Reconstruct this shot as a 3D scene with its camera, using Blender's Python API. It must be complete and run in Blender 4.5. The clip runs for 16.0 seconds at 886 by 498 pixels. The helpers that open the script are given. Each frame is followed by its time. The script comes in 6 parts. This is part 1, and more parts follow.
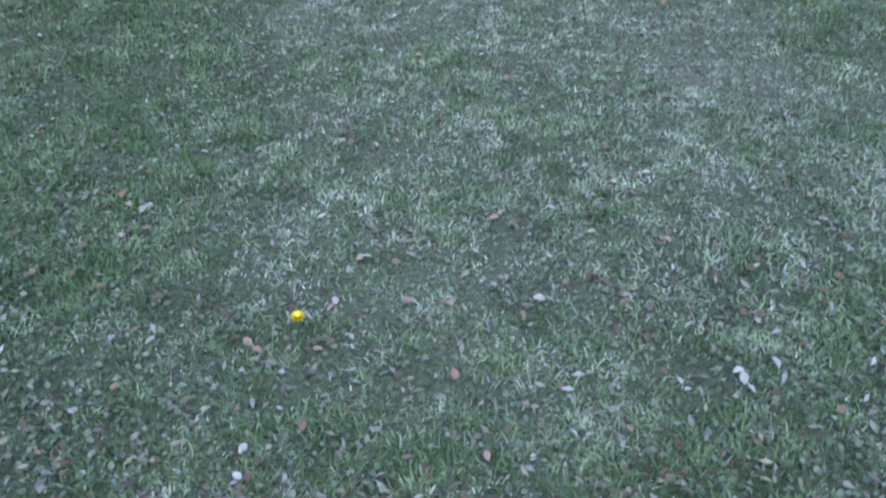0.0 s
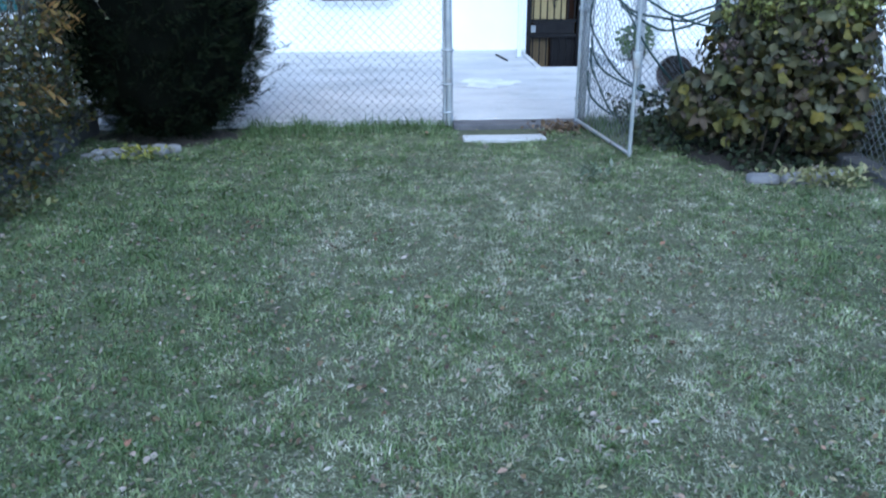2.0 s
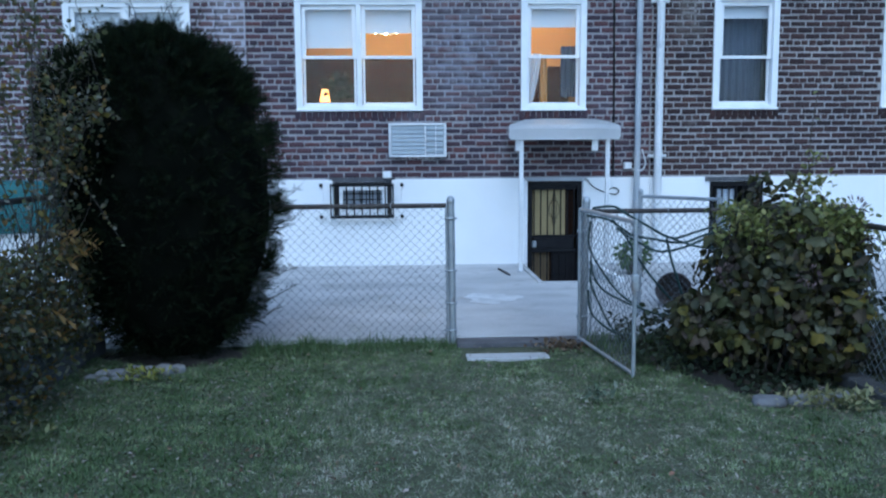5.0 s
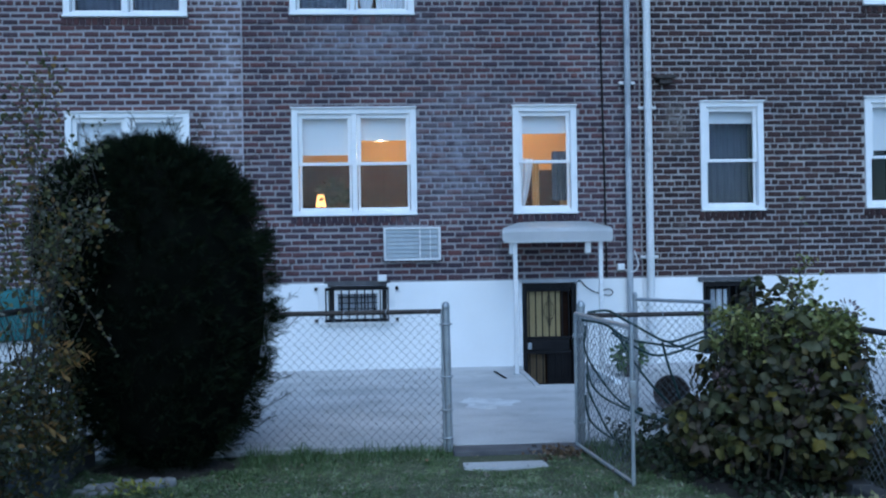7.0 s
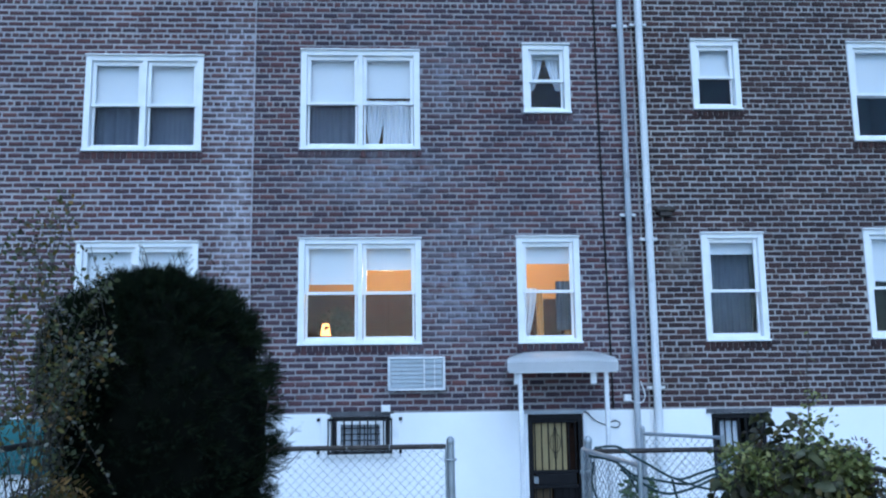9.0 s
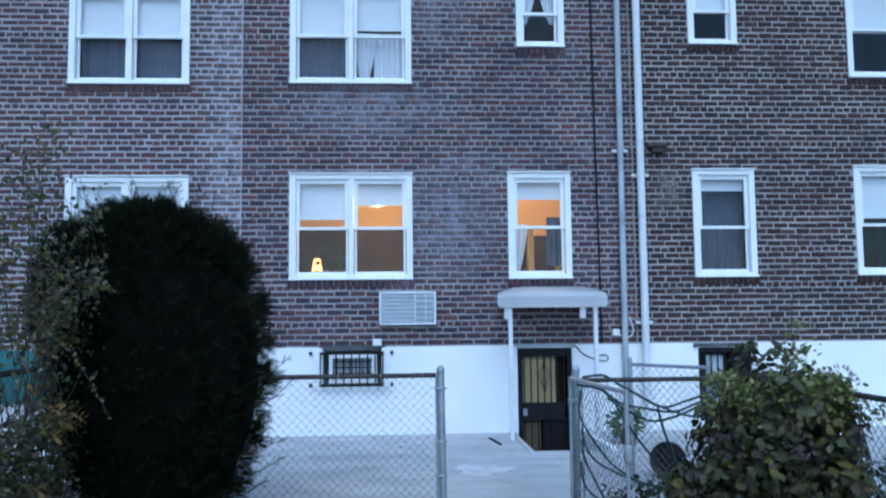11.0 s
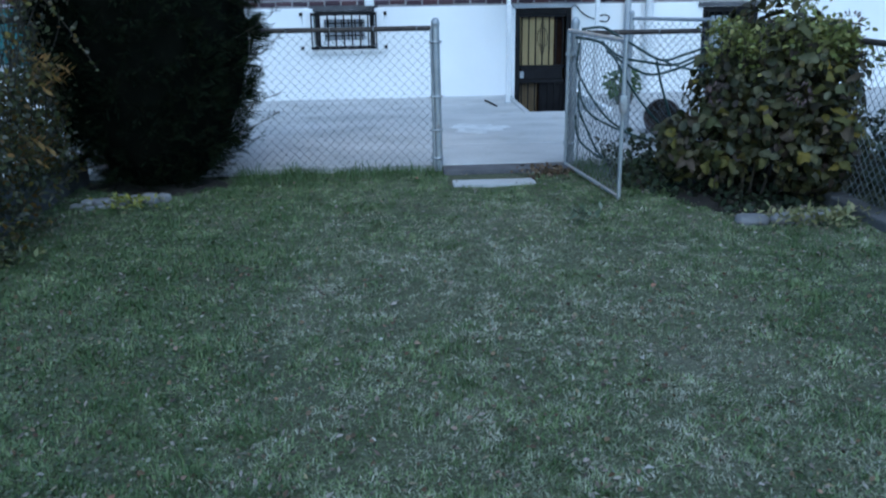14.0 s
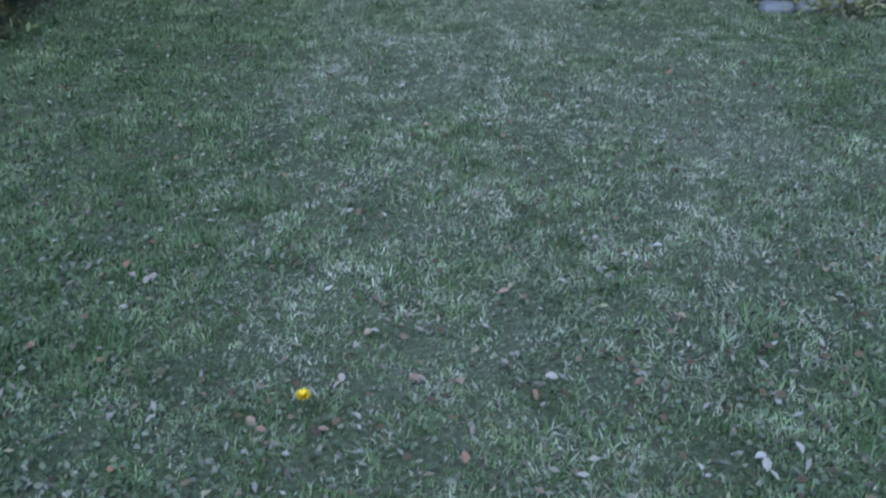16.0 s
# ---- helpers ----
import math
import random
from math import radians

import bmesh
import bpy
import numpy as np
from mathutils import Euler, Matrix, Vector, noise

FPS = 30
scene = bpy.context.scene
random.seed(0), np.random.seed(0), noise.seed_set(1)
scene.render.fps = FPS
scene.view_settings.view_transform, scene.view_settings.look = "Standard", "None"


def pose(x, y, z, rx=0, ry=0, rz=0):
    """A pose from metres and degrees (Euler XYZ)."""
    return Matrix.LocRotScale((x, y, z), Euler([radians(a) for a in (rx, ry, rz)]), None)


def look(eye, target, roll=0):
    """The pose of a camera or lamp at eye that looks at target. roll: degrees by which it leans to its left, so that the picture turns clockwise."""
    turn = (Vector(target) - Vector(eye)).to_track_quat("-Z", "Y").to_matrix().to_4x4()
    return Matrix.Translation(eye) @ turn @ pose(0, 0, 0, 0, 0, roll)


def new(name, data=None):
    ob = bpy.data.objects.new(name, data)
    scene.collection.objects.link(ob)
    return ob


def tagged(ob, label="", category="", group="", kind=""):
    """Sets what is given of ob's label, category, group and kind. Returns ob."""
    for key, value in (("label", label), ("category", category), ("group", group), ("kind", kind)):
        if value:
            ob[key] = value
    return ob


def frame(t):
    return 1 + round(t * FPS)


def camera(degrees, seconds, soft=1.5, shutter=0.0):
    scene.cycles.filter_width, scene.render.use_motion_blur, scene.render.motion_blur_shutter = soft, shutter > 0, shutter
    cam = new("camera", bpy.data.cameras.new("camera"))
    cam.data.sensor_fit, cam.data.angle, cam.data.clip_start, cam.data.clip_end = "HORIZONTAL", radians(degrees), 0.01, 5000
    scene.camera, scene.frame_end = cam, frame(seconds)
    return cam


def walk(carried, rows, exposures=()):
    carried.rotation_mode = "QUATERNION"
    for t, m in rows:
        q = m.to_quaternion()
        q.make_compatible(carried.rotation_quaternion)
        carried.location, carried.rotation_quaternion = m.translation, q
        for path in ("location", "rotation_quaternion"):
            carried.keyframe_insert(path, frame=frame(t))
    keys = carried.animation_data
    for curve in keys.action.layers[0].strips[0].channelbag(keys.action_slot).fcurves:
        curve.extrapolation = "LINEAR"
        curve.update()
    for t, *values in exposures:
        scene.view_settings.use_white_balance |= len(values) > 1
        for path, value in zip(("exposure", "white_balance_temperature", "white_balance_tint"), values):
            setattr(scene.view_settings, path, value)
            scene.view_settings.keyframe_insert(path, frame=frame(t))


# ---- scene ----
cam = camera(56.2, 16.0, soft=2.1, shutter=0.4)
PATH = [
    (0, (-0.006, -0.245, 1.34), (0.091, 1.387, 0.189), -0.2),
    (0.5, (-0.007, -0.232, 1.365), (0.1, 1.476, 0.329), 0.4),
    (1, (-0.003, -0.224, 1.393), (0.106, 1.545, 0.466), -0.1),
    (1.5, (-0.005, -0.219, 1.423), (0.098, 1.61, 0.621), -0.5),
    (2, (-0.007, -0.217, 1.448), (0.088, 1.655, 0.749), -0.2),
    (2.5, (-0.001, -0.216, 1.47), (0.087, 1.683, 0.849), -0.1),
    (3, (0.0, -0.22, 1.482), (0.095, 1.695, 0.916), -0.2),
    (3.5, (-0.005, -0.22, 1.505), (0.092, 1.713, 0.998), -0.2),
    (4, (0.001, -0.209, 1.531), (0.087, 1.744, 1.109), -0.4),
    (4.5, (0.004, -0.208, 1.556), (0.092, 1.764, 1.236), -0.4),
    (6.8, (0.009, -0.227, 1.636), (0.115, 1.77, 1.625), -0.7),
    (7, (0.002, -0.23, 1.641), (0.109, 1.767, 1.648), -0.9),
    (7.5, (0.003, -0.253, 1.664), (0.108, 1.743, 1.736), -0.7),
    (8, (0.007, -0.274, 1.676), (0.102, 1.717, 1.831), -0.8),
    (8.5, (-0.01, -0.285, 1.698), (0.089, 1.7, 1.929), -0.6),
    (8.7, (-0.009, -0.277, 1.706), (0.09, 1.702, 1.973), -0.7),
    (9.7, (-0.003, -0.282, 1.69), (0.102, 1.688, 2.02), -0.6),
    (10.8, (0.002, -0.285, 1.631), (0.114, 1.701, 1.836), -0.5),
    (11, (0.002, -0.28, 1.623), (0.121, 1.709, 1.788), -0.6),
    (11.5, (0.014, -0.263, 1.585), (0.143, 1.732, 1.638), -0.8),
    (12, (0.013, -0.255, 1.567), (0.131, 1.739, 1.46), -1.1),
    (12.5, (0.01, -0.228, 1.535), (0.117, 1.754, 1.289), -1.0),
    (13, (0.021, -0.218, 1.502), (0.133, 1.745, 1.135), -0.9),
    (13.5, (0.017, -0.209, 1.472), (0.126, 1.727, 0.984), -1.1),
    (14, (0.013, -0.203, 1.447), (0.126, 1.703, 0.849), -0.9),
    (14.5, (-0.006, -0.191, 1.428), (0.094, 1.692, 0.76), -0.8),
    (15, (0.002, -0.183, 1.391), (0.116, 1.656, 0.611), -0.1),
    (15.5, (0.003, -0.184, 1.36), (0.101, 1.597, 0.456), -0.1),
    (16, (-0.023, -0.187, 1.346), (0.074, 1.525, 0.317), 0.1),
]
EXPOSURES = [(0, 1.44, 5560, 13), (1.5, 1.33, 5570, 7), (3.5, 0.96, 5430, 4), (4.7, 0.46, 5300, 3), (7, 0.1, 5080, 2), (8.7, 0.46, 5150, 3), (11, 0.42, 5150, 3), (12, 0.06, 5120, 0), (13, 0.12, 5170, -1), (14.5, 0.60, 5380, 1), (16, 0.97, 5500, 6)]
walk(cam, [(t, look(eye, target, roll)) for t, eye, target, roll in PATH],
     EXPOSURES)

# ---- world and light: overcast dusk, cold blue sky ----
world = bpy.data.worlds.new("dusk")
scene.world = world
world.use_nodes = True
wn = world.node_tree.nodes
sky = wn.new("ShaderNodeTexSky")
sky.sky_type = "NISHITA"
sky.sun_disc = False
sky.sun_elevation = radians(32)
sky.sun_rotation = radians(185)
sky.ozone_density, sky.dust_density = 4.0, 0.6
world.node_tree.links.new(sky.outputs[0], wn["Background"].inputs[0])
wn["Background"].inputs[1].default_value = 0.15
sun_data = bpy.data.lights.new("sun", "SUN")
sun_data.energy, sun_data.angle, sun_data.color = 1.2, radians(60), (0.93, 0.97, 1.0)
sun = new("sun", sun_data)
sun.matrix_basis = look((0.5, -1.5, 12), (0.5, 6, 0))

D = 11.2          # plane of the facade
PATIO = 0.045     # top of the concrete
FENCE_Y = 6.56


# ---- helpers of this scene ----
def world_of(ob):
    m = ob.matrix_basis.copy()
    return world_of(ob.parent) @ ob.matrix_parent_inverse @ m if ob.parent else m


def thing(name, loc, label, category, group="", kind=""):
    ob = new(name)
    ob.empty_display_size = 0.1
    ob.matrix_basis = Matrix.Translation(loc)
    return tagged(ob, label, category, group, kind)


def adopt(ob, parent):
    if parent is not None:
        ob.parent = parent
        ob.matrix_parent_inverse = world_of(parent).inverted()
    return ob


def part(name, bm, material, parent=None, label="", smooth=False):
    me = bpy.data.meshes.new(name)
    bm.to_mesh(me)
    bm.free()
    me.materials.append(material)
    if smooth:
        me.polygons.foreach_set("use_smooth", [True] * len(me.polygons))
    return tagged(adopt(new(name, me), parent), label)


def raw(name, verts, faces, material, parent=None, label="", smooth=False):
    """A mesh from arrays; faces all of one size."""
    verts, faces = np.asarray(verts, float), np.asarray(faces, int)
    me = bpy.data.meshes.new(name)
    n, k = faces.shape
    me.vertices.add(len(verts))
    me.vertices.foreach_set("co", verts.ravel())
    me.loops.add(n * k)
    me.loops.foreach_set("vertex_index", faces.ravel())
    me.polygons.add(n)
    me.polygons.foreach_set("loop_start", np.arange(n) * k)
    if smooth:
        me.polygons.foreach_set("use_smooth", np.ones(n, bool))
    me.update(calc_edges=True)
    me.materials.append(material)
    return tagged(adopt(new(name, me), parent), label)


def box(bm, x0, x1, y0, y1, z0, z1, bevel=0.0):
    m = Matrix.Translation(((x0 + x1) / 2, (y0 + y1) / 2, (z0 + z1) / 2)) @ Matrix.Diagonal((abs(x1 - x0), abs(y1 - y0), abs(z1 - z0), 1))
    vs = bmesh.ops.create_cube(bm, size=1, matrix=m)["verts"]
    if bevel:
        es = list({e for v in vs for e in v.link_edges})
        bmesh.ops.bevel(bm, geom=es, offset=bevel, segments=2, affect="EDGES", profile=0.6)
    return bm


def boxes(*dims, bevel=0.0):
    bm = bmesh.new()
    for d in dims:
        box(bm, *d, bevel=bevel)
    return bm


def sweep(lines, radius, sides=6):
    """Tubes along polylines, as arrays of vertices and quads. radius: a number or one for each point."""
    vs, fs = [], []
    for line in lines:
        p = np.asarray(line, float)
        r = np.broadcast_to(np.asarray(radius, float), (len(p),)) if np.ndim(radius) < 2 else radius
        t = np.gradient(p, axis=0)
        t /= np.linalg.norm(t, axis=1)[:, None] + 1e-9
        up = np.tile([0.0, 0.0, 1.0], (len(p), 1))
        up[np.abs(t[:, 2]) > 0.9] = (0, 1, 0)
        a = np.cross(t, up)
        a /= np.linalg.norm(a, axis=1)[:, None] + 1e-9
        b = np.cross(t, a)
        base = len(vs) and sum(len(v) for v in vs)
        ang = np.linspace(0, 2 * np.pi, sides, endpoint=False)
        ring = p[:, None] + r[:, None, None] * (np.cos(ang)[None, :, None] * a[:, None] + np.sin(ang)[None, :, None] * b[:, None])
        vs.append(ring.reshape(-1, 3))
        i, j = np.meshgrid(np.arange(len(p) - 1), np.arange(sides), indexing="ij")
        k = (j + 1) % sides
        fs.append(np.stack([i * sides + j, i * sides + k, (i + 1) * sides + k, (i + 1) * sides + j], -1).reshape(-1, 4) + base)
    return np.concatenate(vs), np.concatenate(fs)


def tube(name, lines, radius, material, parent=None, label="", sides=8):
    v, f = sweep(lines, radius, sides)
    return raw(name, v, f, material, parent, label, smooth=True)


def smooth_line(points, n=40):
    """A soft curve through the points."""
    p = np.asarray(points, float)
    p = np.concatenate([[2 * p[0] - p[1]], p, [2 * p[-1] - p[-2]]])
    out = []
    for i in range(1, len(p) - 2):
        u = np.linspace(0, 1, max(2, n // (len(p) - 3)), endpoint=i == len(p) - 3)[:, None]
        a, b, c, d = p[i - 1], p[i], p[i + 1], p[i + 2]
        out.append(0.5 * (2 * b + (c - a) * u + (2 * a - 5 * b + 4 * c - d) * u**2 + (3 * b - a - 3 * c + d) * u**3))
    return np.concatenate(out)


# ---- materials ----
def nodes_of(name):
    m = bpy.data.materials.new(name)
    m.use_nodes = True
    nt = m.node_tree
    return m, nt, nt.nodes, nt.links, nt.nodes["Principled BSDF"]


def noise_node(nt, scale, detail=4.0, stretch=None):
    place = nt.nodes.new("ShaderNodeNewGeometry").outputs["Position"]
    n = nt.nodes.new("ShaderNodeTexNoise")
    n.inputs["Scale"].default_value, n.inputs["Detail"].default_value = scale, detail
    if stretch:
        mp = nt.nodes.new("ShaderNodeMapping")
        mp.inputs["Scale"].default_value = stretch
        nt.links.new(place, mp.inputs[0])
        nt.links.new(mp.outputs[0], n.inputs["Vector"])
    else:
        nt.links.new(place, n.inputs["Vector"])
    return n.outputs["Fac"]


def ramp(nt, fac, stops):
    r = nt.nodes.new("ShaderNodeValToRGB")
    e = r.color_ramp.elements
    while len(e) < len(stops):
        e.new(0.5)
    for el, (p, c) in zip(e, stops):
        el.position, el.color = p, (*c, 1)
    nt.links.new(fac, r.inputs[0])
    return r.outputs[0]


def mix(nt, fac, a, b, blend="MIX"):
    m = nt.nodes.new("ShaderNodeMix")
    m.data_type, m.blend_type = "RGBA", blend
    for sock, v in ((m.inputs[0], fac), (m.inputs[6], a), (m.inputs[7], b)):
        if isinstance(v, (int, float)):
            sock.default_value = v
        elif isinstance(v, tuple):
            sock.default_value = (*v, 1)
        else:
            nt.links.new(v, sock)
    return m.outputs[2]


def math_node(nt, op, a, b=0.0, clamp=False):
    m = nt.nodes.new("ShaderNodeMath")
    m.operation, m.use_clamp = op, clamp
    for sock, v in zip(m.inputs, (a, b)):
        if isinstance(v, (int, float)):
            sock.default_value = v
        else:
            nt.links.new(v, sock)
    return m.outputs[0]


def bump(nt, bsdf, height, strength, distance):
    b = nt.nodes.new("ShaderNodeBump")
    b.inputs["Strength"].default_value, b.inputs["Distance"].default_value = strength, distance
    nt.links.new(height, b.inputs["Height"])
    nt.links.new(b.outputs[0], bsdf.inputs["Normal"])


def surf(name, c1, c2, rough=0.75, metal=0.0, scale=3.0, fine=60.0, relief=0.3, depth=0.003, stain=None, stain_scale=1.2, stain_at=0.55, stretch=None, mottle=0.35, gloss=0.5):
    """Two tones at a broad scale, grain at a fine one, and stains."""
    m, nt, ns, ls, b = nodes_of(name)
    col = ramp(nt, noise_node(nt, scale, 5, stretch), [(0.3, c1), (0.7, c2)])
    grain = noise_node(nt, fine, 6)
    col = mix(nt, mottle, col, ramp(nt, grain, [(0.25, (0.45, 0.45, 0.45)), (0.75, (1.25, 1.25, 1.25))]), "MULTIPLY")
    if stain:
        st = ramp(nt, noise_node(nt, stain_scale, 7), [(stain_at, (0, 0, 0)), (stain_at + 0.14, (0.8, 0.8, 0.8))])
        col = mix(nt, st, col, stain)
    ls.new(col, b.inputs["Base Color"])
    b.inputs["Metallic"].default_value = metal
    b.inputs["Specular IOR Level"].default_value = gloss
    rr = nt.nodes.new("ShaderNodeMapRange")
    rr.inputs[3].default_value, rr.inputs[4].default_value = max(rough - 0.12, 0.02), min(rough + 0.12, 1)
    ls.new(grain, rr.inputs[0])
    ls.new(rr.outputs[0], b.inputs["Roughness"])
    bump(nt, b, grain, relief, depth)
    return m


def varied(name, colours, source="island", rough=0.7, gloss=0.5, patch=None, patch_scale=1.5, patch_at=(0.42, 0.6), fine=90.0, relief=0.25, translucent=0.0, deep=None, tones=()):
    """One of several colours for each loose piece: by island in a joined mesh, by object for separate pieces."""
    m, nt, ns, ls, b = nodes_of(name)
    if source == "island":
        rnd = ns.new("ShaderNodeNewGeometry").outputs["Random Per Island"]
    else:
        rnd = ns.new("ShaderNodeObjectInfo").outputs["Random"]
    k = len(colours)
    col = ramp(nt, rnd, [(i / max(k - 1, 1), c) for i, c in enumerate(colours)])
    grain = noise_node(nt, fine, 5)
    col = mix(nt, 0.4, col, ramp(nt, grain, [(0.25, (0.5, 0.5, 0.5)), (0.75, (1.25, 1.25, 1.25))]), "MULTIPLY")
    if patch:
        pf = ramp(nt, noise_node(nt, patch_scale, 5), [(patch_at[0], (0, 0, 0)), (patch_at[1], (1, 1, 1))])
        col = mix(nt, pf, col, mix(nt, 0.75, col, patch))
    if deep:
        df = ramp(nt, noise_node(nt, patch_scale * 3.1, 4), [(0.40, (1, 1, 1)), (0.58, (0, 0, 0))])
        col = mix(nt, df, col, mix(nt, 0.7, col, deep))
    for tone_scale, lo, hi in tones:
        col = mix(nt, 1.0, col, ramp(nt, noise_node(nt, tone_scale, 4), [(0.36, lo), (0.64, hi)]), "MULTIPLY")
    ls.new(col, b.inputs["Base Color"])
    b.inputs["Roughness"].default_value = rough
    b.inputs["Specular IOR Level"].default_value = gloss
    bump(nt, b, grain, relief, 0.002)
    if translucent:
        tr = ns.new("ShaderNodeBsdfTranslucent")
        ls.new(col, tr.inputs[0])
        ms = ns.new("ShaderNodeMixShader")
        ms.inputs[0].default_value = translucent
        ls.new(b.outputs[0], ms.inputs[1])
        ls.new(tr.outputs[0], ms.inputs[2])
        ls.new(ms.outputs[0], ns["Material Output"].inputs[0])
    return m


def brick_mat(name, colours, source, pale, spots, pale_at=0.56):
    """Fired clay with soot and pale salt bloom; spots: centres and radii of the larger bloomed patches."""
    m, nt, ns, ls, b = nodes_of(name)
    rnd = ns.new("ShaderNodeNewGeometry").outputs["Random Per Island"] if source == "island" else ns.new("ShaderNodeObjectInfo").outputs["Random"]
    k = len(colours)
    col = ramp(nt, rnd, [(i / max(k - 1, 1), c) for i, c in enumerate(colours)])
    grain = noise_node(nt, 70, 6)
    col = mix(nt, 0.5, col, ramp(nt, grain, [(0.25, (0.45, 0.45, 0.45)), (0.8, (1.35, 1.35, 1.35))]), "MULTIPLY")
    col = mix(nt, 0.6, col, ramp(nt, noise_node(nt, 0.9, 6), [(0.3, (0.55, 0.55, 0.6)), (0.7, (1.2, 1.15, 1.1))]), "MULTIPLY")
    bloom = noise_node(nt, 2.3, 8)
    co = ns.new("ShaderNodeNewGeometry").outputs["Position"]
    total = ramp(nt, bloom, [(pale_at, (0, 0, 0)), (pale_at + 0.2, (0.35, 0.35, 0.35))])
    flecks = ramp(nt, noise_node(nt, 6.0, 9), [(0.36, (0.12, 0.12, 0.12)), (0.66, (1.6, 1.6, 1.6))])
    for (cx, cz, rx, rz, amount) in spots:
        mp = ns.new("ShaderNodeMapping")
        mp.inputs["Location"].default_value = (-cx / rx, 0, -cz / rz)
        mp.inputs["Scale"].default_value = (1 / rx, 0, 1 / rz)
        ls.new(co, mp.inputs[0])
        g = ns.new("ShaderNodeTexGradient")
        g.gradient_type = "SPHERICAL"
        ls.new(mp.outputs[0], g.inputs[0])
        w = math_node(nt, "MULTIPLY", math_node(nt, "MULTIPLY", g.outputs[1], amount), flecks, clamp=True)
        total = math_node(nt, "MAXIMUM", total, w)
    col = mix(nt, total, col, pale)
    ls.new(col, b.inputs["Base Color"])
    b.inputs["Roughness"].default_value = 0.88
    bump(nt, b, grain, 0.5, 0.004)
    return m


def glass_mat(name):
    m, nt, ns, ls, b = nodes_of(name)
    clear, gloss, ms = ns.new("ShaderNodeBsdfTransparent"), ns.new("ShaderNodeBsdfGlossy"), ns.new("ShaderNodeMixShader")
    clear.inputs[0].default_value = (0.94, 0.96, 0.98, 1)
    gloss.inputs["Roughness"].default_value = 0.02
    fr = ns.new("ShaderNodeFresnel")
    fr.inputs[0].default_value = 1.28
    ls.new(fr.outputs[0], ms.inputs[0])
    ls.new(clear.outputs[0], ms.inputs[1])
    ls.new(gloss.outputs[0], ms.inputs[2])
    ls.new(ms.outputs[0], ns["Material Output"].inputs[0])
    bump_n = ns.new("ShaderNodeBump")
    bump_n.inputs["Strength"].default_value, bump_n.inputs["Distance"].default_value = 0.05, 0.01
    ls.new(noise_node(nt, 2.0, 1), bump_n.inputs["Height"])
    ls.new(bump_n.outputs[0], gloss.inputs["Normal"])
    return m


def glow(name, colour, strength):
    m, nt, ns, ls, b = nodes_of(name)
    b.inputs["Base Color"].default_value = (*colour, 1)
    b.inputs["Emission Color"].default_value = (*colour, 1)
    b.inputs["Emission Strength"].default_value = strength
    return m


SPOTS = [(0.75, 2.95, 0.9, 1.0, 1.3), (-0.35, 4.55, 1.5, 0.55, 1.2), (0.6, 6.0, 0.7, 0.8, 0.8), (1.0, 3.7, 1.0, 0.35, 0.8)]
MID = [(0.044, 0.031, 0.047), (0.066, 0.040, 0.052), (0.108, 0.050, 0.055), (0.058, 0.038, 0.054), (0.078, 0.053, 0.068), (0.130, 0.057, 0.058)]
LEFT = [(0.058, 0.038, 0.049), (0.098, 0.051, 0.055), (0.076, 0.046, 0.056), (0.125, 0.058, 0.058), (0.066, 0.046, 0.059)]
RIGHT = [(0.032, 0.018, 0.020), (0.047, 0.025, 0.025), (0.060, 0.031, 0.030), (0.028, 0.017, 0.020), (0.074, 0.037, 0.034)]
M_BRICK = {}
for key, cols, pale, spots, at in (("mid", MID, (0.30, 0.30, 0.33), SPOTS, 0.6), ("left", LEFT, (0.42, 0.40, 0.41), [(-2.25, 3.6, 0.5, 2.2, 1.0), (-2.3, 5.5, 0.5, 1.6, 0.8)], 0.6),
                                   ("right", RIGHT, (0.36, 0.33, 0.30), [(3.9, 3.4, 0.3, 0.5, 0.7)], 0.68)):
    M_BRICK[key] = brick_mat("brick_" + key, cols, "island", pale, [(*q[:4], q[4] * 0.4) for q in spots], at), brick_mat("brick_piece_" + key, cols, "object", pale, [(*q[:4], q[4] * 0.4) for q in spots], at)
M_MORTAR = {
    "mid": brick_mat("mortar_mid", [(0.064, 0.053, 0.069)], "island", (0.27, 0.27, 0.33), SPOTS, 0.53),
    "left": brick_mat("mortar_left", [(0.130, 0.122, 0.146)], "island", (0.44, 0.43, 0.49), [(-2.25, 3.6, 0.55, 2.4, 1.6), (-2.3, 5.6, 0.55, 1.8, 1.4), (-3.6, 4.2, 1.2, 0.8, 0.6)], 0.52),
    "right": brick_mat("mortar_right", [(0.050, 0.039, 0.038)], "island", (0.17, 0.142, 0.128), [(3.9, 3.4, 0.3, 0.5, 0.8)], 0.48),
}
M_STUCCO = surf("white_stucco", (0.82, 0.83, 0.84), (0.89, 0.90, 0.905), 0.85, scale=1.1, fine=110, relief=0.12, depth=0.004, stain=(0.66, 0.68, 0.69), stain_scale=1.8, stain_at=0.66, mottle=0.12)
M_PAINT = surf("white_window_paint", (0.80, 0.82, 0.84), (0.88, 0.89, 0.90), 0.45, scale=4, fine=80, relief=0.08, mottle=0.15)
M_CONCRETE = surf("patio_concrete", (0.40, 0.405, 0.41), (0.56, 0.56, 0.56), 0.88, scale=1.6, fine=45, relief=0.5, depth=0.004, stain=(0.34, 0.34, 0.335), stain_scale=2.6, stain_at=0.58, stretch=(0.8, 1.3, 1), mottle=0.28)
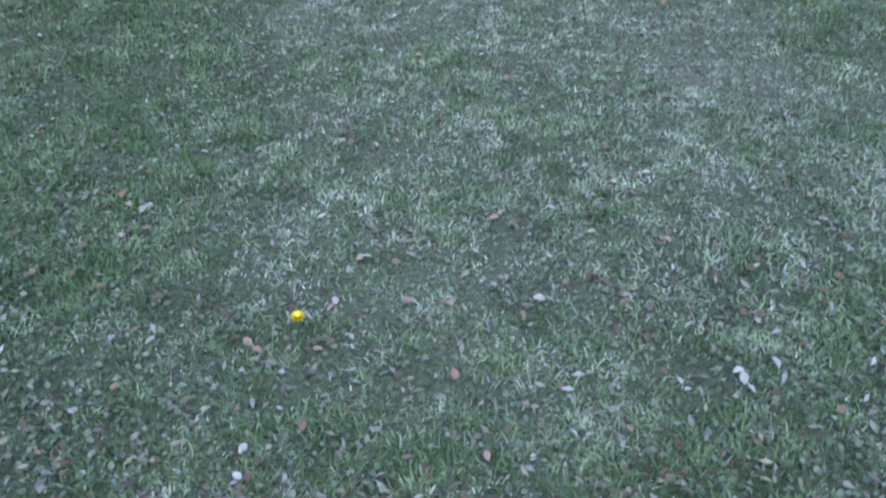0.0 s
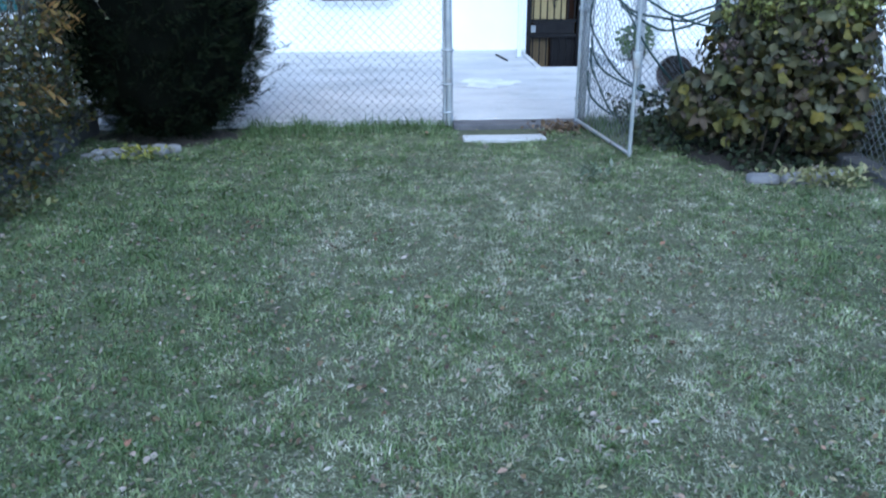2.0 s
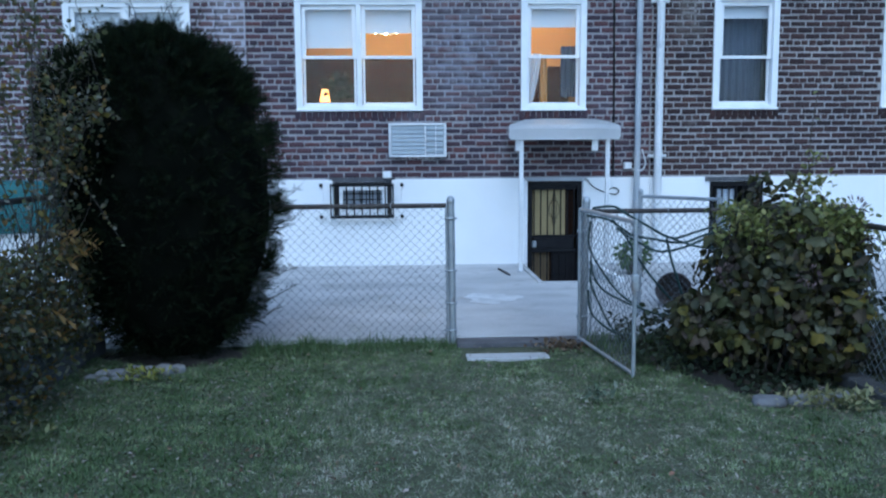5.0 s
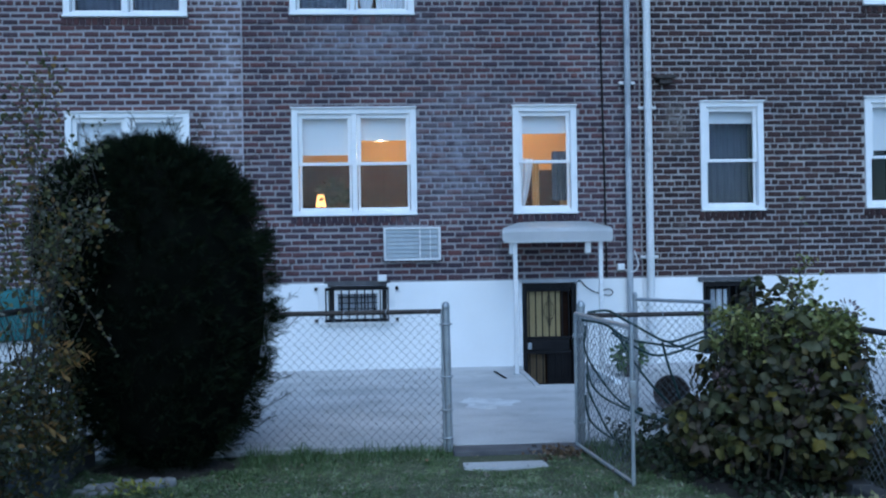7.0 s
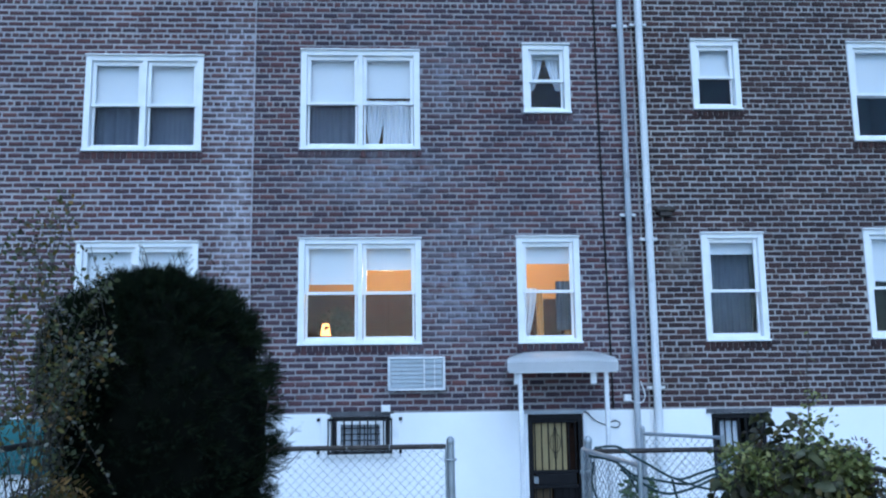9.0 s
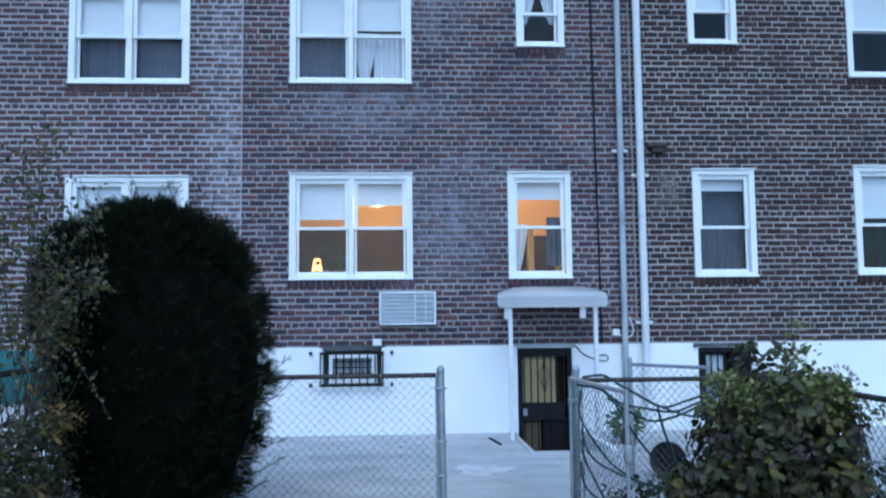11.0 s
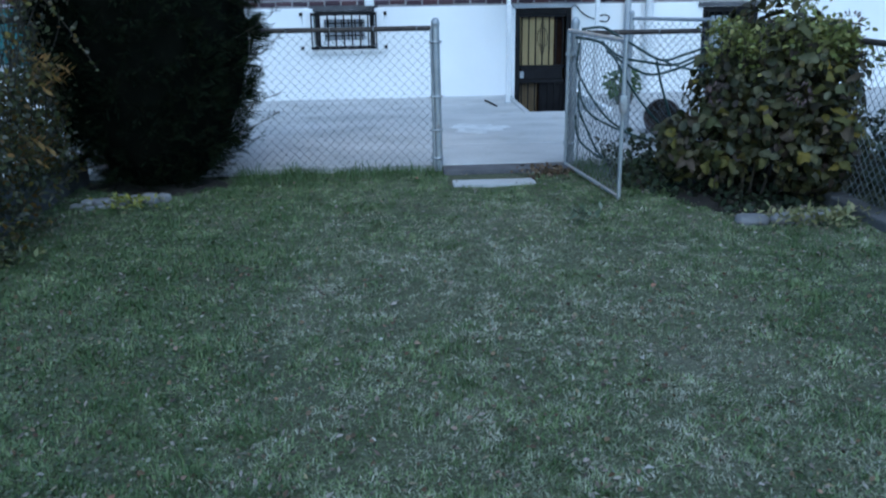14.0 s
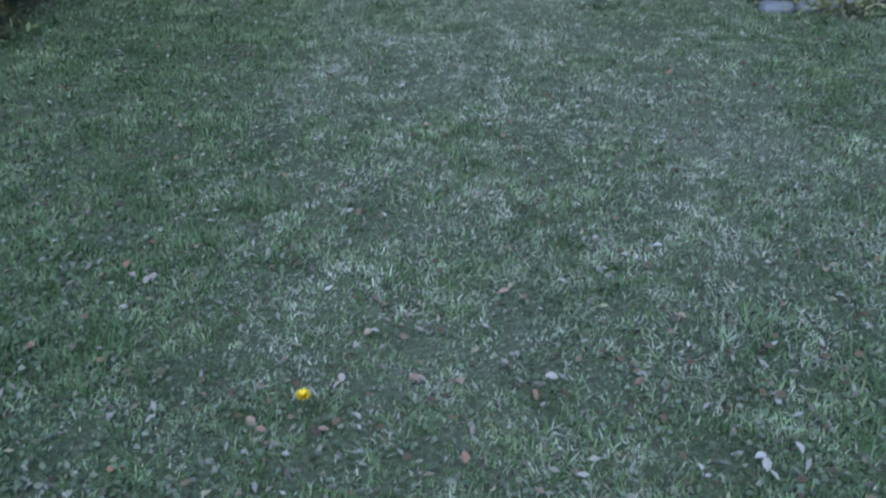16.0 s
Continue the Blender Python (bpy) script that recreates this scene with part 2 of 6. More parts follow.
M_KERB = surf("kerb_concrete", (0.075, 0.075, 0.075), (0.16, 0.155, 0.155), 0.92, scale=3, fine=60, relief=0.6, depth=0.008, stain=(0.05, 0.055, 0.045), stain_at=0.52, gloss=0.2)
M_STONE = varied("bed_stone", [(0.16, 0.16, 0.17), (0.26, 0.26, 0.265), (0.20, 0.195, 0.19), (0.34, 0.34, 0.345)], "object", 0.85, fine=30, relief=0.6)
M_GALV = surf("galvanised_steel", (0.34, 0.37, 0.40), (0.46, 0.49, 0.52), 0.5, 0.6, scale=9, fine=140, relief=0.1, stain=(0.18, 0.13, 0.10), stain_scale=6, stain_at=0.62)
M_WIRE = surf("chain_link_wire", (0.15, 0.165, 0.18), (0.25, 0.27, 0.285), 0.55, 0.4, scale=5, fine=80, relief=0.05)
M_RUST = surf("rusty_rail", (0.038, 0.033, 0.032), (0.085, 0.072, 0.066), 0.8, 0.2, scale=12, fine=120, relief=0.4)
M_IRON = surf("black_iron", (0.006, 0.006, 0.008), (0.014, 0.014, 0.016), 0.65, 0.0, scale=10, fine=90, relief=0.1, gloss=0.2)
M_ALU = surf("painted_aluminium", (0.70, 0.72, 0.74), (0.80, 0.81, 0.82), 0.45, 0.0, scale=3, fine=60, relief=0.05, stain=(0.60, 0.61, 0.63), stain_at=0.60, mottle=0.12)
M_PIPE = surf("downpipe_paint", (0.66, 0.68, 0.70), (0.78, 0.79, 0.80), 0.5, 0.0, scale=2, fine=60, relief=0.1, stain=(0.42, 0.45, 0.48), stain_scale=2.5, stain_at=0.6)
M_PIPE_GREY = surf("grey_pipe_paint", (0.36, 0.39, 0.43), (0.50, 0.53, 0.57), 0.55, 0.0, scale=2, fine=60, relief=0.1, stain=(0.25, 0.27, 0.30), stain_scale=2.5, stain_at=0.58)
M_COOLER = surf("cooler_enamel", (0.34, 0.39, 0.43), (0.45, 0.50, 0.54), 0.5, scale=3, fine=60, relief=0.05, stain=(0.36, 0.40, 0.44), stain_scale=4, stain_at=0.6, mottle=0.15)
M_GLASS = glass_mat("window_glass")
M_SHADE = surf("roller_shade_cloth", (0.80, 0.81, 0.83), (0.86, 0.87, 0.88), 0.9, scale=2, fine=40, relief=0.0, mottle=0.1)
M_CURTAIN = surf("sheer_curtain", (0.70, 0.72, 0.76), (0.82, 0.83, 0.86), 0.9, scale=3, fine=40, relief=0.0, mottle=0.1)
# Real blue curtains in the middle house; painted pane reflections in the others.
M_BLUE = surf("blue_curtain_and_reflection", (0.055, 0.07, 0.105), (0.095, 0.115, 0.16), 0.9, scale=3, fine=40, relief=0.0, mottle=0.1)
M_AMBER = surf("amber_curtain", (0.55, 0.30, 0.09), (0.70, 0.42, 0.14), 0.9, scale=3, fine=150, relief=0.1)
M_ROOM = surf("room_plaster", (0.40, 0.22, 0.075), (0.48, 0.28, 0.10), 0.9, scale=1.2, fine=50, relief=0.1)
# Grey kept darker so the dimness of lampless rooms is in the colour.
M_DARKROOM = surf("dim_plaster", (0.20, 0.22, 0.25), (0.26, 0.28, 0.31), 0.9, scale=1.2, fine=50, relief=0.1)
M_WOOD = surf("dark_cabinet_wood", (0.014, 0.007, 0.004), (0.030, 0.014, 0.008), 0.85, scale=2, fine=40, relief=0.0, stretch=(1, 1, 8), gloss=0.15)
M_BULB = glow("chandelier_bulb", (1.0, 0.72, 0.36), 30)
M_LAMP = glow("orange_lampshade", (1.0, 0.42, 0.10), 3.0)
# Dark grey for lintels and riser; on soffit and recess it paints shade.
M_TRIM_DARK = surf("dark_trim", (0.066, 0.068, 0.076), (0.125, 0.125, 0.135), 0.9, scale=5, fine=60)
M_HOSE = surf("garden_hose", (0.012, 0.035, 0.035), (0.025, 0.06, 0.055), 0.4, scale=6, fine=60, relief=0.05)
M_POT = surf("dark_plastic_pot", (0.03, 0.022, 0.022), (0.06, 0.04, 0.035), 0.55, scale=6, fine=60, relief=0.1)
M_BARK = surf("twig_bark", (0.035, 0.028, 0.022), (0.08, 0.065, 0.05), 0.9, scale=14, fine=90, relief=0.5)
M_TWIG = surf("grey_twig", (0.045, 0.038, 0.032), (0.09, 0.078, 0.066), 0.9, scale=14, fine=90, relief=0.4, gloss=0.2)
M_SOIL = surf("bed_soil", (0.014, 0.012, 0.010), (0.034, 0.027, 0.021), 0.95, scale=5, fine=50, relief=0.8, depth=0.01)
M_WASH = surf("worn_whitewash", (0.50, 0.51, 0.52), (0.74, 0.75, 0.76), 0.85, scale=7, fine=50, relief=0.3)
M_DAUB = surf("faded_daub", (0.13, 0.115, 0.11), (0.30, 0.28, 0.27), 0.9, scale=16, fine=60, relief=0.2)
M_TEAL = surf("teal_tarpaulin", (0.012, 0.095, 0.105), (0.018, 0.13, 0.135), 0.6, scale=3, fine=30, relief=0.4, depth=0.01)
M_ROOF = surf("flat_roof_felt", (0.05, 0.05, 0.055), (0.09, 0.09, 0.09), 0.9, scale=2, fine=40)

# ---- ground: one sheet to the horizon, hollow under the patio and the door well ----
def lawn_height(x, y):
    """Soft bumps of a trodden lawn."""
    return 0.018 * np.sin(1.3 * x + 0.4) * np.sin(0.9 * y + 1.1) + 0.010 * np.sin(3.1 * x - 1.7 * y) + 0.006 * np.sin(7.3 * x + 5.1 * y)


def ground_mat():
    m, nt, ns, ls, b = nodes_of("lawn_soil_and_thatch")
    base = ramp(nt, noise_node(nt, 1.1, 6), [(0.3, (0.060, 0.074, 0.038)), (0.55, (0.098, 0.108, 0.062)), (0.75, (0.145, 0.144, 0.100))])
    grain = noise_node(nt, 55, 8)
    col = mix(nt, 0.7, base, ramp(nt, grain, [(0.25, (0.3, 0.3, 0.3)), (0.75, (1.5, 1.5, 1.5))]), "MULTIPLY")
    ls.new(col, b.inputs["Base Color"])
    b.inputs["Roughness"].default_value = 0.95
    bump(nt, b, grain, 1.0, 0.02)
    return m


M_GROUND = ground_mat()
gx = np.concatenate([[-900, -200, -40, -12], np.arange(-6, 6.01, 0.1), [12, 40, 200, 900]])
gy = np.concatenate([[-900, -200, -40, -8], np.arange(-2, 6.61, 0.1)])
X, Y = np.meshgrid(gx, gy, indexing="ij")
fade = np.clip((6.4 - np.abs(X)) / 2, 0, 1) * np.clip((6.62 - Y) / 0.6, 0, 1) * np.clip((Y + 4) / 2, 0, 1)
Z = lawn_height(X, Y) * fade
gv = np.stack([X, Y, Z], -1).reshape(-1, 3)
ni, nj = len(gx), len(gy)
ii, jj = np.meshgrid(np.arange(ni - 1), np.arange(nj - 1), indexing="ij")
gf = np.stack([ii * nj + jj, (ii + 1) * nj + jj, (ii + 1) * nj + jj + 1, ii * nj + jj + 1], -1).reshape(-1, 4)
tagged(raw("ground", gv, gf, M_GROUND, smooth=True), "worn autumn lawn soil with thatch and moss", "ground", kind="structure")

bm = boxes((-900, 900, 16.8, 900, -0.3, -0.004))
tagged(part("ground", bm, M_GROUND), "open ground behind the row houses", "ground", kind="structure")

patio = thing("patio", (0, 8.9, 0), "weathered grey concrete patio in cast slabs", "patio", kind="structure")
rng = random.Random(5)
ROWS_Y = [6.62, 7.55, 8.48, 9.5, D]
for c, d in zip(ROWS_Y, ROWS_Y[1:]):
    spans = [(-7.6, -2.1), (-2.1, 3.38), (3.38, 8.9)] if c < 9.4 else [(-7.6, -2.1), (-2.1, 1.63), (2.52, 3.38), (3.38, 8.9)]
    for a, b in spans:
        part("slab", boxes((a + 0.002, b - 0.002, c + 0.003, d - 0.003, -0.25, PATIO + rng.uniform(-0.002, 0.003)), bevel=0.006), M_CONCRETE, patio)
part("bedding", boxes((-7.6, 1.6, 6.64, D, -0.3, 0.028), (2.55, 8.9, 6.64, D, -0.3, 0.028), (1.6, 2.55, 6.64, 9.41, -0.3, 0.028)), M_KERB, patio)

gate_sill = thing("threshold", (0.93, 6.4, 0), "concrete gate threshold with a pale lower step", "step", kind="structure")
part("riser", boxes((0.42, 1.46, 6.40, 6.615, -0.2, PATIO - 0.004), bevel=0.008), M_TRIM_DARK, gate_sill)
part("tread", boxes((0.47, 1.11, 5.99, 6.16, -0.2, 0.016), bevel=0.01), M_CONCRETE, gate_sill)

well = thing("door_well", (2.07, 10.6, -0.75), "sunken concrete door well with steps below the patio", "stairwell", kind="structure")
part("well_wall", boxes((1.57, 1.63, 9.42, D + 0.2, -0.9, PATIO + 0.02), bevel=0.006), M_CONCRETE, well)
part("well_wall", boxes((2.52, 2.60, 9.42, D + 0.2, -0.9, PATIO + 0.05), bevel=0.006), M_STUCCO, well)
part("well_edge", boxes((1.635, 2.515, 9.42, 9.54, -0.9, PATIO + 0.006), bevel=0.006), M_CONCRETE, well)
for i in range(3):
    part("stair", boxes((1.64, 2.51, 9.55 + 0.26 * i, 9.81 + 0.26 * i, -0.88, -0.16 - 0.19 * i), bevel=0.006), M_KERB, well)
part("well_floor", boxes((1.64, 2.51, 9.55, D + 0.3, -0.95, -0.72)), M_KERB, well)

# ---- row houses ----
COURSE, BRICK_L = 0.0841, 0.2125
BED = {"left": 0.030, "mid": 0.026, "right": 0.022}      # bed joints are wide and smeared
PERP = {"left": 0.022, "mid": 0.018, "right": 0.017}
BASE_TOP = 1.235
TOP = 8.4


def wall_boxes(x0, x1, z0, z1, holes, y0, y1):
    """A wall in the x-z plane with holes through it."""
    cx = sorted({x0, x1, *(v for h in holes for v in h[:2] if x0 < v < x1)})
    cz = sorted({z0, z1, *(v for h in holes for v in h[2:] if z0 < v < z1)})
    bm = bmesh.new()
    for a, b in zip(cx, cx[1:]):
        run = None
        for c, d in zip(cz, cz[1:]):
            mx, mz = (a + b) / 2, (c + d) / 2
            if any(h[0] < mx < h[1] and h[2] < mz < h[3] for h in holes):
                if run:
                    box(bm, a, b, y0, y1, *run)
                run = None
            else:
                run = (run[0] if run else c, d)
        if run:
            box(bm, a, b, y0, y1, *run)
    bmesh.ops.remove_doubles(bm, verts=bm.verts, dist=1e-5)
    return bm


def lay_bricks(x0, x1, z0, z1, holes, rng, bed, perp):
    """Common bond: five stretcher courses, then a header course. Rows of x0, x1, z0, z1, front."""
    out, k, z = [], 0, z0
    while z + COURSE <= z1 + 1e-6:
        length = BRICK_L / 2 if k % 6 == 3 else BRICK_L
        x = x0 - (0.5 * length if k % 2 else 0.0)
        za, zb = z + bed / 2, z + COURSE - bed / 2
        cuts = sorted((h[0] - 0.004, h[1] + 0.004) for h in holes if h[2] < za + 0.004 and h[3] > zb - 0.004)
        while x < x1:
            pieces = [(max(x, x0) + perp / 2, min(x + length, x1) - perp / 2)]
            for c0, c1 in cuts:
                nxt = []
                for a, b in pieces:
                    if b <= c0 or a >= c1:
                        nxt.append((a, b))
                    else:
                        if c0 - a > 0.03:
                            nxt.append((a, c0))
                        if b - c1 > 0.03:
                            nxt.append((c1, b))
                pieces = nxt
            for a, b in pieces:
                if b - a > 0.03:
                    out.append((a + rng.uniform(-0.005, 0.005), b + rng.uniform(-0.005, 0.005), za + rng.uniform(-0.006, 0.006), zb + rng.uniform(-0.006, 0.006), rng.uniform(0.004, 0.013)))
            x += length
        z += COURSE
        k += 1
    return out


def brick_mesh(rows, y=D):
    r = np.array(rows)
    x0, x1, z0, z1, d = r.T
    e = 0.004
    yb, yf = np.full(len(r), y + 0.02), y - d
    v = np.stack([np.stack(c, -1) for c in ((x0, yb, z0), (x1, yb, z0), (x1, yb, z1), (x0, yb, z1),
                                            (x0, yf + e, z0), (x1, yf + e, z0), (x1, yf + e, z1), (x0, yf + e, z1),
                                            (x0 + e, yf, z0 + e), (x1 - e, yf, z0 + e), (x1 - e, yf, z1 - e), (x0 + e, yf, z1 - e))], 1).reshape(-1, 3)
    f = np.array([[8, 9, 10, 11], [4, 5, 9, 8], [5, 6, 10, 9], [6, 7, 11, 10], [7, 4, 8, 11], [0, 1, 5, 4], [1, 2, 6, 5], [2, 3, 7, 6], [3, 0, 4, 7]])
    return v, (f[None] + 12 * np.arange(len(r))[:, None, None]).reshape(-1, 4)


def drape(x0, x1, z0, z1, y, folds, amp, sag=None):
    """A hanging cloth with folds; sag gathers its lower end to one side."""
    n, m = 40, 8
    u, v = np.meshgrid(np.linspace(0, 1, n), np.linspace(0, 1, m), indexing="ij")
    x = x0 + (x1 - x0) * u
    if sag is not None:
        x = x + (sag - x) * (1 - v) ** 1.5 * 0.65
    yy = y + amp * np.sin(u * folds * 2 * np.pi) * (1 - 0.3 * v)
    verts = np.stack([x, yy, z0 + (z1 - z0) * v], -1).reshape(-1, 3)
    i, j = np.meshgrid(np.arange(n - 1), np.arange(m - 1), indexing="ij")
    return verts, np.stack([i * m + j, (i + 1) * m + j, (i + 1) * m + j + 1, i * m + j + 1], -1).reshape(-1, 4)


def window(house, x0, x1, z0, z1, sashes, shades, meet=0.49, curtains=()):
    """A white double-hung window in a brick opening; shades: how far each upper shade comes down, as a share of the glass."""
    y = D - 0.022
    w = 0.085
    bm = boxes((x0, x0 + w, y, D + 0.12, z0, z1), (x1 - w, x1, y, D + 0.12, z0, z1), bevel=0.006)
    box(bm, x0 + w, x1 - w, y + 0.004, D + 0.12, z1 - w, z1 - 0.001, bevel=0.006)
    box(bm, x0 + w, x1 - w, y + 0.004, D + 0.12, z0 + 0.001, z0 + 0.06, bevel=0.006)
    frame_ob = part("window", bm, M_PAINT, house)
    part("drip_cap", boxes((x0 - 0.012, x1 + 0.012, y - 0.03, D + 0.01, z1 - 0.012, z1 + 0.006), bevel=0.006), M_PAINT, frame_ob)
    part("window_sill", boxes((x0 - 0.008, x1 + 0.008, y - 0.035, D + 0.05, z0 - 0.012, z0 + 0.018), bevel=0.008), M_PAINT, frame_ob)
    zi0, zi1 = z0 + 0.06, z1 - w
    gap = 0.07
    inner = (x1 - x0 - 2 * w - gap * (sashes - 1)) / sashes
    zm = zi0 + (zi1 - zi0) * meet
    for s in range(sashes):
        a = x0 + w + s * (inner + gap)
        b = a + inner
        if s:
            part("mullion", boxes((a - gap + 0.001, a - 0.001, y + 0.003, D + 0.12, zi0 + 0.001, zi1 - 0.001), bevel=0.005), M_PAINT, frame_ob)
        st = 0.055
        up = boxes((a + 0.002, a + st, D + 0.022, D + 0.055, zm - 0.02, zi1 - 0.002), (b - st, b - 0.002, D + 0.022, D + 0.055, zm - 0.02, zi1 - 0.002),
                   (a + st, b - st, D + 0.024, D + 0.055, zi1 - 0.06, zi1 - 0.002), (a + st, b - st, D + 0.018, D + 0.055, zm - 0.02, zm + 0.022), bevel=0.004)
        part("upper_sash", up, M_PAINT, frame_ob)
        lo = boxes((a + 0.01, a + 0.04, D + 0.062, D + 0.095, zi0 + 0.002, zm + 0.015), (b - 0.04, b - 0.01, D + 0.062, D + 0.095, zi0 + 0.002, zm + 0.015),
                   (a + 0.04, b - 0.04, D + 0.062, D + 0.095, zi0 + 0.002, zi0 + 0.045), (a + 0.04, b - 0.04, D + 0.062, D + 0.095, zm - 0.015, zm + 0.015), bevel=0.004)
        part("lower_sash", lo, M_PAINT, frame_ob)
        for ga, gb, gc, gd, gy_ in ((a + st, b - st, zm + 0.022, zi1 - 0.06, D + 0.04), (a + 0.04, b - 0.04, zi0 + 0.045, zm - 0.015, D + 0.08)):
            pane = part("pane", boxes((ga, gb, gy_, gy_ + 0.004, gc, gd)), M_GLASS, frame_ob)
            pane.visible_shadow = False
        if shades[s]:
            drop = (zi1 - zi0) * shades[s]
            part("shade", boxes((a + 0.02, b - 0.02, D + 0.125, D + 0.129, zi1 - drop, zi1 + 0.03), (a + 0.02, b - 0.02, D + 0.120, D + 0.134, zi1 - drop - 0.02, zi1 - drop)), M_SHADE, frame_ob)
    for c in curtains:
        v, f = drape(*c[:6], c[6], c[7] if len(c) > 7 else None)
        raw("curtain", v, f, c[8] if len(c) > 8 else M_CURTAIN, frame_ob, smooth=True)
    # rowlock sill of bricks on edge
    n = max(3, int((x1 - x0 + 0.06) / 0.078))
    step = (x1 - x0 + 0.06) / n
    return [(x0 - 0.03 + i * step + 0.006, x0 - 0.03 + (i + 1) * step - 0.006, z0 - 0.112, z0 - 0.016, 0.018) for i in range(n)]


def row_house(key, x0, x1, label, wins, low_holes):
    house = thing("row_house", ((x0 + x1) / 2, D, 0), label, "house", "row of brick houses")
    holes = [w[:4] for w in wins]
    part("wall", wall_boxes(x0, x1, BASE_TOP, TOP, holes, D, D + 0.3), M_MORTAR[key], house)
    part("stucco_base", wall_boxes(x0, x1, -0.95, BASE_TOP, low_holes, D - 0.02, D + 0.3), M_STUCCO, house, "white painted stucco base")
    for xa in (x0 + 0.002, x1 - 0.152):
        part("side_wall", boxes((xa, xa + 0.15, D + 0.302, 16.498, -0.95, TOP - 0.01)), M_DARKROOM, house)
    part("back_wall", boxes((x0 + 0.002, x1 - 0.002, 16.5, 16.75, -0.95, TOP)), M_MORTAR[key], house)
    part("roof", boxes((x0 + 0.002, x1 - 0.002, D - 0.06, 16.8, TOP + 0.002, TOP + 0.25), bevel=0.02), M_ROOF, house)
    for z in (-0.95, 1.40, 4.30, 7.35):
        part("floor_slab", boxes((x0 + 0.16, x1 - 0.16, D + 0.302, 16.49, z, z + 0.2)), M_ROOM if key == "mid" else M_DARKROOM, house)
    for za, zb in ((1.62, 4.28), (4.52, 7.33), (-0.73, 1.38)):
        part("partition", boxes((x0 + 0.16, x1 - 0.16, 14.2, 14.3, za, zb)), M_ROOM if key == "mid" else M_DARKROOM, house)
    rng = random.Random(len(key) * 13)
    sill_rows = []
    for w in wins:
        sill_rows += window(house, *w)
    full = [(w[0], w[1], w[2] - 0.112, w[3]) for w in wins]
    rows = lay_bricks(x0, x1, BASE_TOP + 0.012, TOP - 0.1, full, rng, BED[key], PERP[key]) + sill_rows
    return house, rows


MID_W = [
    (-1.432, 0.267, 2.165, 3.640, 2, (0.40, 0.25), 0.485, []),
    (1.605, 2.498, 2.160, 3.655, 1, (0.20,), 0.485, [(1.69, 1.93, 2.22, 2.95, D + 0.3, 3, 0.025, 1.72), (1.95, 2.05, 2.22, 2.95, D + 0.5, 2, 0.02, None, M_AMBER), (2.20, 2.42, 2.35, 3.05, D + 0.3, 3, 0.02, None, M_BLUE)]),
    (-1.435, 0.267, 4.915, 6.400, 2, (0.51, 0.43), 0.47, [(-1.36, -0.64, 4.96, 5.75, D + 0.2, 6, 0.03, None, M_BLUE), (-0.53, -0.22, 4.96, 5.70, D + 0.17, 5, 0.025, -0.42), (-0.26, 0.19, 4.96, 5.70, D + 0.19, 6, 0.03)]),
    (1.768, 2.457, 5.465, 6.510, 1, (0.1,), 0.48, [(1.84, 2.10, 5.85, 6.42, D + 0.16, 4, 0.015, 1.86), (2.12, 2.38, 5.85, 6.42, D + 0.16, 4, 0.015, 2.36)]),
]
LEFT_W = [
    (-4.458, -2.805, 2.150, 3.605, 2, (0.42, 0.5), 0.49, [(-2.95, -3.5, 2.2, 3.4, D + 0.2, 5, 0.02)]),
    # Blue drapes added here stand for the bluish reflection in the lower panes.
    (-4.463, -2.817, 4.890, 6.297, 2, (0.49, 0.49), 0.49, [(-4.36, -3.70, 4.95, 5.6, D + 0.25, 4, 0.03, None, M_BLUE), (-3.58, -2.92, 4.95, 5.6, D + 0.22, 9, 0.01, None, M_BLUE)]),
    (-7.2, -5.9, 2.150, 3.605, 2, (0.4, 0.4), 0.49, []),
    (-7.2, -5.9, 4.890, 6.297, 2, (0.4, 0.4), 0.49, []),
]
RIGHT_W = [
    # This drape's blue paints the reflection on the glass.
    (4.253, 5.160, 2.165, 3.700, 1, (0.14,), 0.46, [(4.36, 5.06, 2.2, 3.5, D + 0.3, 7, 0.03, None, M_BLUE)]),
    (4.268, 4.990, 5.527, 6.590, 1, (0.5,), 0.48, []),
    (6.630, 7.550, 2.175, 3.745, 1, (0.45,), 0.46, []),
    (6.637, 8.300, 5.055, 6.575, 2, (0.52, 0.52), 0.48, []),
]
HOUSES = {}
HOUSES["left"] = row_house("left", -7.6, -2.092, "red-brown brick row house with pale mortar joints", LEFT_W, [])
HOUSES["mid"] = row_house("mid", -2.088, 3.398, "sooty purple-brown brick row house with lit windows", MID_W, [(1.70, 2.46, -0.72, 1.19), (-0.97, -0.17, 0.70, 1.19)])
HOUSES["right"] = row_house("right", 3.402, 8.9, "dark brown brick row house with tan mortar joints", RIGHT_W, [(4.25, 5.02, 0.15, 1.165)])

# vent hood and light boxes on the brick
vent = thing("wall_vent", (3.74, D, 3.98), "small rusty metal wall vent hood", "vent")
part("hood", boxes((3.60, 3.88, D - 0.14, D - 0.014, 4.00, 4.05), bevel=0.008), M_RUST, vent)
part("outlet", boxes((3.66, 3.83, D - 0.11, D - 0.014, 3.93, 3.998), bevel=0.008), M_RUST, vent)


# pale square daub left on the brick
mark = thing("paint_mark", (3.9, D, 3.45), "faint pale square paint mark on the brick", "paint stain")
for x0, x1, z0, z1 in ((3.80, 4.00, 3.58, 3.615), (3.80, 4.00, 3.44, 3.47), (3.965, 4.0, 3.28, 3.577), (3.79, 3.82, 3.36, 3.437)):
    part("daub", boxes((x0, x1, D - 0.0155, D - 0.0135, z0, z1)), M_DAUB, mark)

